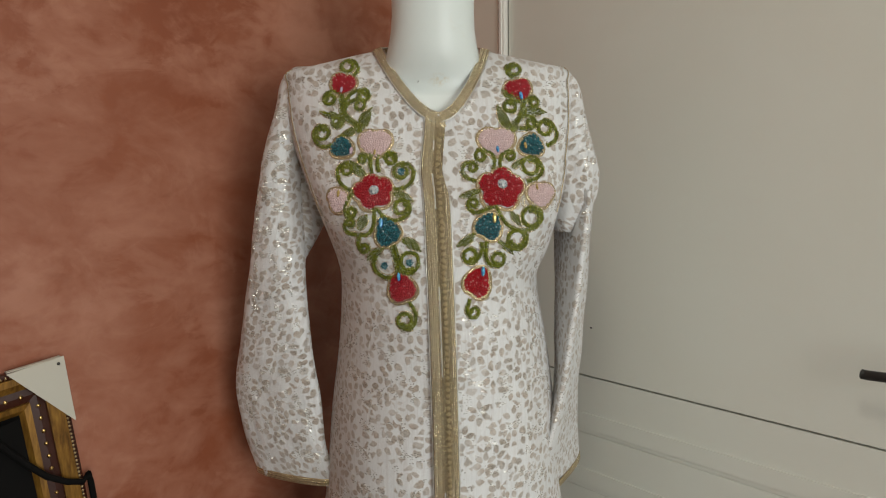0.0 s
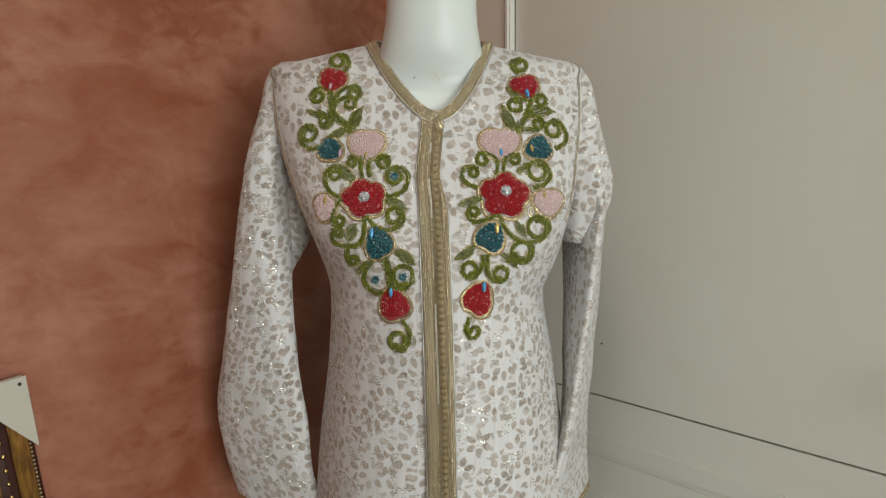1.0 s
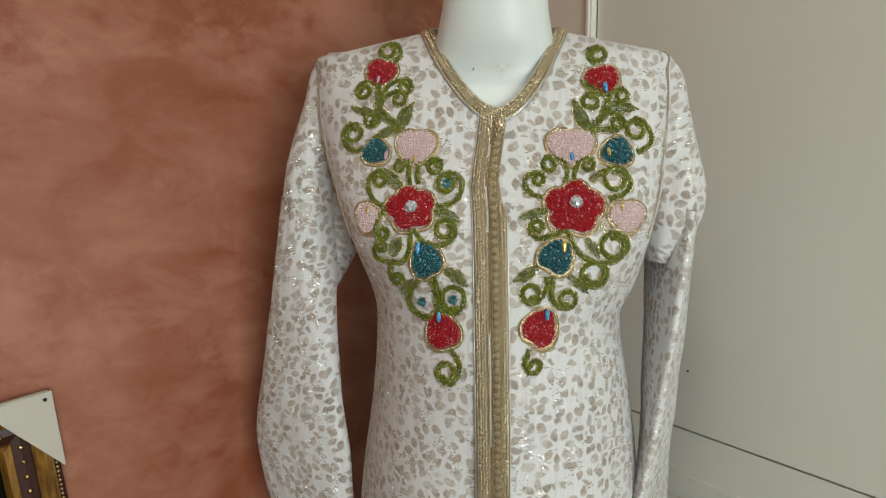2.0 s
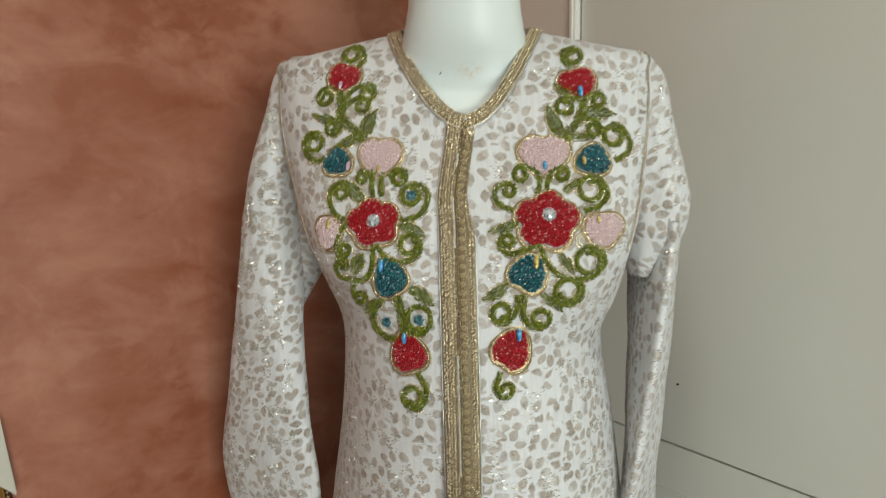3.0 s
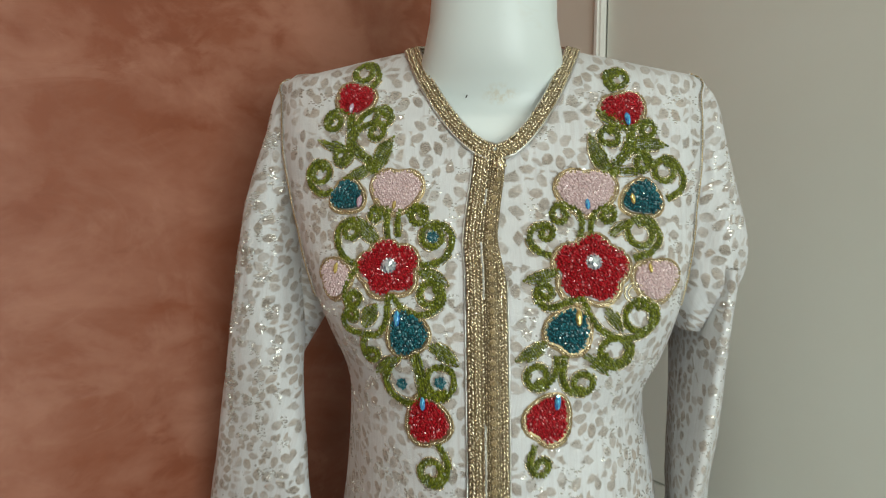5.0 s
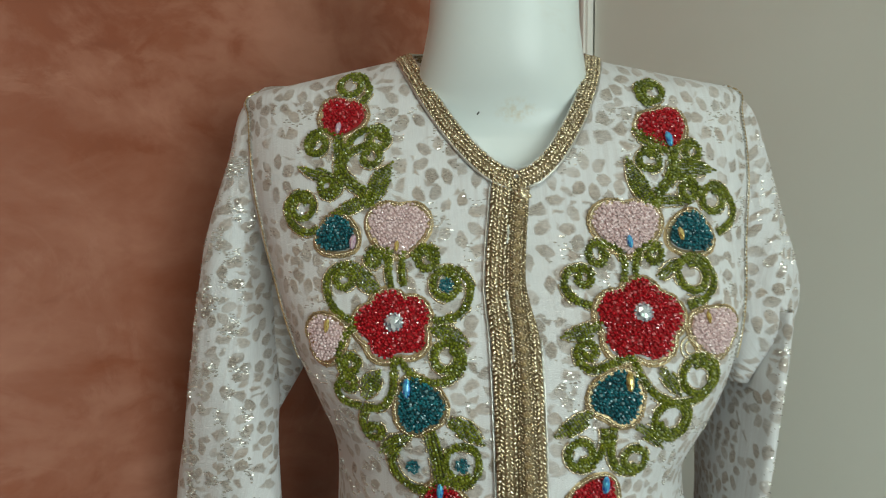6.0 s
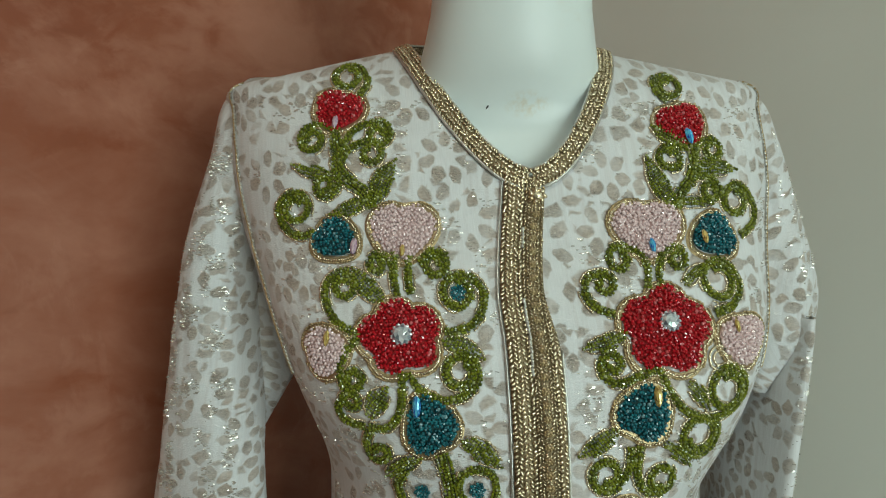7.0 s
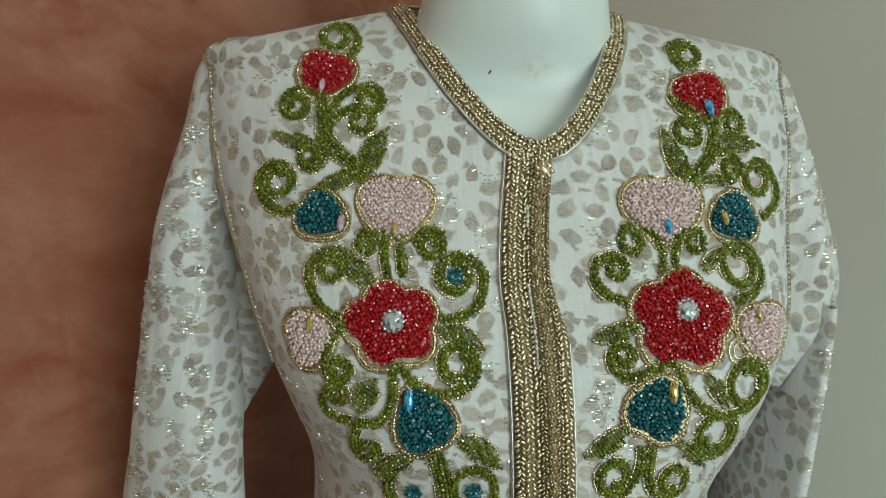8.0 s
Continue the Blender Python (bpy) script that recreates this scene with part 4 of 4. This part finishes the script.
def tendril(points, centre=None, hand=1, turns=0.0, width=0.0050):
    """A beaded strand through (x, z) points that may end curled round a centre; hand 1 winds against the clock."""
    pts, out = [Vector(p) for p in points], []
    ends = [pts[0] * 2 - pts[1], *pts, pts[-1] * 2 - pts[-2]]
    for i in range(len(pts) - 1):
        a, b, c, d = ends[i:i + 4]
        for k in range(8):
            u = k / 8
            out.append(0.5 * (2 * b + u * (c - a) + u * u * (2 * a - 5 * b + 4 * c - d) + u ** 3 * (3 * b - 3 * c + d - a)))
    out.append(pts[-1])
    if centre:
        arm = pts[-1] - Vector(centre)
        turns += 0.3
        r0, g0, n = arm.length, math.atan2(arm.y, arm.x), max(8, int(turns * 28))
        r1 = max(r0 - turns * width * 0.86, 0.0014)
        for i in range(1, n + 1):
            g, r = g0 + hand * math.tau * turns * i / n, r0 + (r1 - r0) * i / n
            out.append(Vector((centre[0] + r * math.cos(g), centre[1] + r * math.sin(g))))
    name = "scroll" if centre else "stem"
    return bead_line(name, [tuple(p) for p in out], "curled tendril of olive green beads" if centre else "stem of olive green beads", width)


def gold_curl(x, z, radius):
    """A small curl of bare gold thread."""
    pts = []
    for i in range(40):
        g, r = math.tau * 1.7 * i / 39, radius * (1 - 0.6 * i / 39)
        pts.append(surf(x + r * math.cos(g), z + r * math.sin(g), 0.0008)[0])
    v, f = tube(pts, 0.0009, 6)
    return finish("gold_curl", v, f, GOLD, kaftan, "curl of bare gold thread")


def eye(x, z, radius):
    """A small teal cluster in the middle of a tendril."""
    mats = []
    for i in range(26):
        r, g = radius * math.sqrt((i + 0.5) / 26), i * 2.4
        mats.append(bead_at(x + r * math.cos(g), z + r * math.sin(g), 0.0014, 0.0011))
    return finish("bead_centre", *gather(BEAD, mats), BEADS["teal"], kaftan, "teal blue glass bead centre", smooth=False)


def fill(outline, cx, cz, colour, name, label, dome, shift_outline=(0.0, 0.0)):
    """A padded bead shape inside outline(angle) -> radius in (x, z), rimmed with gold cord."""
    mats, pitch = [], 0.00205
    big = max(outline(math.tau * k / 40) for k in range(40))
    n = int(big / pitch) + 2
    for j in range(-n, n + 1):
        for i in range(-n, n + 1):
            dx, dz = (i + 0.5 * (j % 2)) * pitch + dice.uniform(-0.0007, 0.0007), j * pitch * 0.88 + dice.uniform(-0.0007, 0.0007)
            r = math.hypot(dx, dz)
            rim = outline(math.atan2(dz, dx))
            if r < rim - dice.uniform(0.0001, 0.0012):
                mats.append(bead_at(cx + dx, cz + dz, 0.0009 + dome * math.sqrt(max(0.0, 1 - (r / rim) ** 2)) + dice.uniform(0, 0.0005), 0.00120))
    base_v, base_f, rows, steps = [], [], 5, 40
    for j in range(rows + 1):
        for k in range(steps):
            g, u = math.tau * k / steps, max(j / rows, 0.001)
            r = outline(g) * u * 0.94
            base_v.append(surf(cx + r * math.cos(g), cz + r * math.sin(g), 0.0003 + 0.88 * dome * math.sqrt(max(0.0, 1 - u * u)))[0])
    for j in range(rows):
        for k in range(steps):
            l = (k + 1) % steps
            base_f.append((j * steps + k, j * steps + l, (j + 1) * steps + l, (j + 1) * steps + k))
    ob = finish(name, *gather(BEAD, mats), BEADS[colour], kaftan, label, smooth=False)
    finish("padding", base_v, base_f, FELT[colour], ob)
    ox, oz = shift_outline
    # a flat gold appliqué edge, wider at the foot, under the couched cord
    ring_v, ring_f = [], []
    for k in range(steps):
        g = math.tau * k / steps
        for grow, h in ((-0.0015, 0.0004), (0.0006, 0.0011), (0.0034, 0.0003)):
            r = outline(g) + grow
            ring_v.append(surf(cx + 1.3 * ox + r * math.cos(g), cz + 1.3 * oz + r * math.sin(g), h)[0])
    for k in range(steps):
        l = (k + 1) % steps
        for j in (0, 1):
            ring_f.append((3 * k + j, 3 * l + j, 3 * l + j + 1, 3 * k + j + 1))
    finish("edging", ring_v, ring_f, GOLD_DARK, ob, "antique gold appliqué edge")
    for grow, radius, material in ((0.0013, 0.0011, GOLD), (0.0029, 0.0008, GOLD_DARK)):
        pts = []
        for k in range(64):
            g = math.tau * k / 64
            r = outline(g) + grow
            pts.append(surf(cx + ox + r * math.cos(g), cz + oz + r * math.sin(g), 0.0010)[0])
        thread(pts, material, ob, radius, True, 0.0 if material is GOLD else 0.3, dice.randint(1, 999))
    return ob


WORDS = {"red": "red", "teal": "teal blue", "rose": "pale pink"}


def bud(x, z, rx, rz, colour, tip):
    """A rounded bead bud with its tip at the given angle."""
    def outline(g):
        c, s = math.cos(g) / rx, math.sin(g) / rz
        r = 1 / math.hypot(c, s)
        d = (g - radians(tip) + math.pi) % math.tau - math.pi
        return r * (0.93 + 0.07 * math.cos(3 * d) + 0.05 * math.exp(-(d / 0.3) ** 2) - 0.09 * math.exp(-((abs(d) - math.pi) / 0.35) ** 2))
    return fill(outline, x, z, colour, "flower_bud", f"{WORDS[colour]} glass bead bud rimmed with gold", 0.0026, (0.0006 * math.cos(radians(tip)), -0.0008))


def rose(x, z, rx, rz, turn):
    """The large five-petalled flower."""
    def outline(g):
        c, s = math.cos(g) / rx, math.sin(g) / rz
        r = 1 / math.hypot(c, s)
        return r * (0.80 + 0.22 * abs(math.cos(2.5 * (g - radians(90 + turn)))) ** 0.75)
    return fill(outline, x, z, "red", "flower", "large red beaded five-petalled flower", 0.0030, (-0.0005, -0.0012))


def leaf(a, b, width):
    """A pointed leaf of green beads from a to b."""
    a, b = Vector(a), Vector(b)
    t = (b - a).normalized()
    s, length = Vector((-t.y, t.x)), (b - a).length
    mats, rim = [], []
    pitch = 0.0019
    n = max(3, int(length / pitch))
    for i in range(n + 1):
        u = i / n
        w = width / 2 * math.sin(math.pi * min(1, u * 0.92 + 0.08)) ** 0.8
        m = max(0, int(w / pitch))
        for k in range(-m, m + 1):
            o = a + t * (length * u) + s * (k * pitch + dice.uniform(-0.0004, 0.0004) + 0.05 * length * math.sin(math.pi * u))
            mats.append(bead_at(o.x, o.y, 0.0012 + 0.0012 * (1 - abs(k) / (m + 1)), 0.00115))
    ob = finish("leaf", *gather(BEAD, mats), BEADS["green"], kaftan, "leaf of olive green beads", smooth=False)
    for k in (-1, 1):
        pts = []
        for i in range(17):
            u = i / 16
            w = width / 2 * math.sin(math.pi * min(1, u * 0.92 + 0.08)) ** 0.8 + 0.0008
            o = a + t * (length * u) + s * (k * w + 0.05 * length * math.sin(math.pi * u))
            pts.append(surf(o.x, o.y, 0.0007)[0])
        thread(pts, GOLD, ob, 0.0009, patchy=0.30, seed=dice.randint(1, 999))
    return ob


def rhinestone(x, z, radius, colour):
    """A faceted stone with separate facets; the clear ones sit in a ring of small stones."""
    p, nrm = surf(x, z, 0.0046)
    m = Matrix.Translation(p) @ (-nrm).to_track_quat("Y", "Z").to_matrix().to_4x4()
    verts, faces = [], []
    k = 9
    tall = 1.0 if colour == "clear" else 1.45
    for j, (r, y) in enumerate(((0.30, -0.62), (0.68, -0.48), (1.0, 0.0))):
        for i in range(k):
            g = math.tau * (i + 0.5 * (j % 2)) / k
            verts.append(m @ Vector((radius * r * math.cos(g) * (1 if colour == "clear" else 0.62), radius * y * 0.8, radius * r * math.sin(g) * tall)))
    out_v, out_f = [], []

    def facet(*ids):
        base = len(out_v)
        out_v.extend(verts[i] for i in ids)
        out_f.append(tuple(range(base, base + len(ids))))
    facet(*range(k))
    for j in range(2):
        for i in range(k):
            l = (i + 1) % k
            facet(j * k + i, (j + 1) * k + i, (j + 1) * k + l)
            facet(j * k + i, (j + 1) * k + l, j * k + l)
    stone = finish("rhinestone", out_v, out_f, STONES[colour], kaftan, f"{colour} faceted rhinestone", smooth=False)
    if colour == "clear":
        mats = [m @ Matrix.Translation((0.92 * radius * math.cos(g), 0.0002, 0.92 * radius * math.sin(g))) @ pose(0, 0, 0, 50 * g, 70 * g, 0) @ Matrix.Diagonal((0.0012, 0.0012, 0.0012, 1)) for g in (math.tau * i / 13 for i in range(13))]
        finish("stone_ring", *gather(BEAD, mats), STONES["clear"], stone, "ring of tiny clear stones", smooth=False)
    return stone


# wearer's right front
bud(-0.1318, 1.4083, 0.0182, 0.0152, 'red', 250)
rhinestone(-0.1326, 1.3975, 0.0035, 'rose')
bud(-0.1322, 1.3236, 0.0153, 0.0138, 'teal', 330)
rhinestone(-0.1184, 1.3170, 0.004, 'rose')
bud(-0.0881, 1.3292, 0.0225, 0.0183, 'rose', 270)
rhinestone(-0.0882, 1.3143, 0.003, 'amber')
rose(-0.0893, 1.2665, 0.0255, 0.0215, 14)
rhinestone(-0.0884, 1.2671, 0.0062, 'clear')
bud(-0.1356, 1.2567, 0.0139, 0.0158, 'rose', 20)
rhinestone(-0.1326, 1.2637, 0.0035, 'amber')
bud(-0.0719, 1.2164, 0.0165, 0.0189, 'teal', 115)
rhinestone(-0.0797, 1.2278, 0.0045, 'blue')
bud(-0.0553, 1.1455, 0.0183, 0.0198, 'red', 110)
rhinestone(-0.0580, 1.1606, 0.004, 'blue')
# wearer's left front
bud(0.1007, 1.3978, 0.0191, 0.0157, 'red', 290)
rhinestone(0.1025, 1.3868, 0.0045, 'blue')
bud(0.1150, 1.3231, 0.0171, 0.0149, 'teal', 200)
rhinestone(0.1050, 1.3210, 0.0035, 'amber')
bud(0.0683, 1.3294, 0.0253, 0.0186, 'rose', 270)
rhinestone(0.0687, 1.3162, 0.0035, 'blue')
rose(0.0709, 1.2684, 0.0291, 0.0253, -6)
rhinestone(0.0722, 1.2723, 0.0062, 'clear')
bud(0.1232, 1.2598, 0.0193, 0.0157, 'rose', 150)
rhinestone(0.1157, 1.2678, 0.003, 'amber')
bud(0.0536, 1.2219, 0.0178, 0.0178, 'teal', 60)
rhinestone(0.0607, 1.2317, 0.0045, 'amber')
bud(0.0389, 1.1513, 0.0178, 0.0209, 'red', 60)
rhinestone(0.0450, 1.1665, 0.0045, 'blue')
# tendrils and leaves on the wearer's right front
tendril(((-0.1175, 1.4183), (-0.1125, 1.4280), (-0.1176, 1.4391)), (-0.1267, 1.4330), 1, 0.90)
tendril(((-0.1341, 1.3942), (-0.1425, 1.3980), (-0.1519, 1.3962)), (-0.1486, 1.3875), 1, 1.00)
tendril(((-0.1297, 1.3774), (-0.1241, 1.3892), (-0.1154, 1.3964), (-0.1048, 1.3992)), (-0.1044, 1.3903), -1, 1.00)
tendril(((-0.1286, 1.3711), (-0.1236, 1.3805), (-0.1147, 1.3844)), (-0.1093, 1.3776), -1, 0.85)
tendril(((-0.1336, 1.3942), (-0.1315, 1.3801), (-0.1300, 1.3673), (-0.1215, 1.3588), (-0.1125, 1.3520), (-0.1078, 1.3419)), width=0.0078)
leaf((-0.1307, 1.3634), (-0.1615, 1.3706), 0.0082)
tendril(((-0.1291, 1.3634), (-0.1309, 1.3550), (-0.1367, 1.3497)), (-0.1384, 1.3569), -1, 0.90)
leaf((-0.1078, 1.3445), (-0.0922, 1.3729), 0.0131)
leaf((-0.1098, 1.3494), (-0.1348, 1.3376), 0.0090)
tendril(((-0.1456, 1.3265), (-0.1566, 1.3243), (-0.1673, 1.3316), (-0.1707, 1.3424), (-0.1646, 1.3511)), (-0.1590, 1.3422), -1, 0.95)
tendril(((-0.0931, 1.3140), (-0.0938, 1.3008), (-0.0911, 1.2880)), width=0.0050)
tendril(((-0.0845, 1.3113), (-0.0846, 1.3009), (-0.0833, 1.2891)), width=0.0050)
tendril(((-0.0938, 1.3008), (-0.0955, 1.3083), (-0.1024, 1.3135)), (-0.1036, 1.3072), 1, 0.80)
leaf((-0.1001, 1.2855), (-0.1192, 1.3051), 0.0115)
tendril(((-0.1149, 1.2668), (-0.1278, 1.2734), (-0.1354, 1.2841), (-0.1355, 1.2955), (-0.1271, 1.3028)), (-0.1250, 1.2945), -1, 1.00)
tendril(((-0.0779, 1.3085), (-0.0706, 1.3152), (-0.0625, 1.3128)), (-0.0687, 1.3075), -1, 0.90)
tendril(((-0.0625, 1.2690), (-0.0492, 1.2713), (-0.0402, 1.2805), (-0.0393, 1.2917), (-0.0473, 1.2998), (-0.0571, 1.3008)), (-0.0543, 1.2910), 1, 0.75)
eye(-0.0546, 1.2907, 0.0046)
leaf((-0.0643, 1.2641), (-0.0400, 1.2534), 0.0098)
tendril(((-0.0846, 1.2454), (-0.0770, 1.2357), (-0.0652, 1.2313), (-0.0536, 1.2327), (-0.0453, 1.2394)), (-0.0542, 1.2462), 1, 1.00)
tendril(((-0.1149, 1.2651), (-0.1219, 1.2570), (-0.1254, 1.2465), (-0.1239, 1.2368)), (-0.1183, 1.2416), 1, 0.90)
tendril(((-0.1114, 1.2131), (-0.1219, 1.2147), (-0.1271, 1.2219), (-0.1239, 1.2305)), (-0.1190, 1.2272), -1, 0.80)
leaf((-0.1078, 1.2203), (-0.0968, 1.2377), 0.0123)
tendril(((-0.0881, 1.2463), (-0.0887, 1.2347), (-0.0901, 1.2228), (-0.0978, 1.2136), (-0.1085, 1.2132)))
tendril(((-0.1071, 1.2119), (-0.1101, 1.2031), (-0.1081, 1.1933)), (-0.1022, 1.1969), 1, 0.80)
leaf((-0.0981, 1.1808), (-0.0772, 1.1969), 0.0107)
leaf((-0.0536, 1.2078), (-0.0311, 1.1927), 0.0115)
tendril(((-0.0653, 1.1994), (-0.0606, 1.1807), (-0.0576, 1.1591)), width=0.0085)
tendril(((-0.0575, 1.1645), (-0.0717, 1.1581), (-0.0860, 1.1635), (-0.0914, 1.1760), (-0.0863, 1.1881)), width=0.0060)
tendril(((-0.0564, 1.1673), (-0.0444, 1.1646), (-0.0346, 1.1750), (-0.0361, 1.1878), (-0.0452, 1.1913)), (-0.0448, 1.1791), 1, 0.30)
eye(-0.0769, 1.1738, 0.0046)
eye(-0.0448, 1.1785, 0.0046)
tendril(((-0.0459, 1.1280), (-0.0395, 1.1162), (-0.0391, 1.1042), (-0.0448, 1.0948)), (-0.0514, 1.1042), -1, 1.00)
# tendrils and leaves on the wearer's left front
tendril(((0.0935, 1.4135), (0.0872, 1.4207), (0.0882, 1.4299), (0.0978, 1.4336)), (0.0966, 1.4245), -1, 0.80)
leaf((0.1016, 1.3835), (0.0779, 1.3953), 0.0115)
tendril(((0.1003, 1.3803), (0.0888, 1.3817), (0.0806, 1.3757), (0.0822, 1.3684), (0.0909, 1.3669)), (0.0892, 1.3734), 1, 0.30)
tendril(((0.1051, 1.3736), (0.1110, 1.3836), (0.1210, 1.3870)), (0.1195, 1.3793), -1, 0.80)
tendril(((0.1048, 1.3827), (0.1051, 1.3709), (0.1010, 1.3593), (0.0940, 1.3516), (0.0886, 1.3410)), width=0.0078)
leaf((0.1003, 1.3662), (0.1364, 1.3657), 0.0123)
tendril(((0.1041, 1.3616), (0.1148, 1.3608), (0.1223, 1.3547)), (0.1151, 1.3527), -1, 0.90)
leaf((0.0895, 1.3410), (0.0709, 1.3745), 0.0123)
leaf((0.0888, 1.3440), (0.1155, 1.3432), 0.0074)
tendril(((0.1361, 1.3226), (0.1486, 1.3298), (0.1513, 1.3404), (0.1448, 1.3507)), (0.1348, 1.3453), 1, 0.95)
tendril(((0.0625, 1.2925), (0.0645, 1.3037), (0.0599, 1.3135), (0.0512, 1.3164)), (0.0473, 1.3090), 1, 0.80)
tendril(((0.0710, 1.2925), (0.0721, 1.3043), (0.0773, 1.3130), (0.0857, 1.3161)), (0.0846, 1.3090), -1, 0.90)
tendril(((0.0392, 1.2779), (0.0289, 1.2812), (0.0228, 1.2895), (0.0259, 1.2985), (0.0353, 1.3012)), (0.0353, 1.2944), -1, 0.70)
tendril(((0.1050, 1.2765), (0.1185, 1.2804), (0.1265, 1.2904), (0.1234, 1.3012)), (0.1119, 1.2950), 1, 0.95)
leaf((0.0864, 1.2932), (0.1063, 1.3047), 0.0074)
leaf((0.0453, 1.2667), (0.0185, 1.2587), 0.0090)
tendril(((0.0604, 1.2457), (0.0507, 1.2426), (0.0401, 1.2387), (0.0312, 1.2420), (0.0284, 1.2492)), (0.0354, 1.2498), -1, 0.80)
leaf((0.0816, 1.2385), (0.0944, 1.2213), 0.0082)
tendril(((0.0634, 1.2476), (0.0694, 1.2332), (0.0792, 1.2218), (0.0944, 1.2157), (0.1110, 1.2172), (0.1225, 1.2259)), (0.1090, 1.2313), 1, 1.10)
tendril(((0.0968, 1.2145), (0.1028, 1.2076), (0.1018, 1.1973)), (0.0899, 1.2046), -1, 1.10)
leaf((0.0657, 1.2036), (0.0845, 1.1867), 0.0082)
leaf((0.0367, 1.2129), (0.0137, 1.1981), 0.0098)
tendril(((0.0452, 1.2022), (0.0437, 1.1885), (0.0364, 1.1780)), (0.0306, 1.1865), -1, 0.90)
tendril(((0.0505, 1.2022), (0.0494, 1.1848), (0.0552, 1.1741), (0.0657, 1.1706)), (0.0646, 1.1803), 1, 0.80)
tendril(((0.0290, 1.1304), (0.0252, 1.1180), (0.0294, 1.1081)), (0.0342, 1.1140), 1, 0.70)
gold_curl(0.1034, 1.2499, 0.0085)
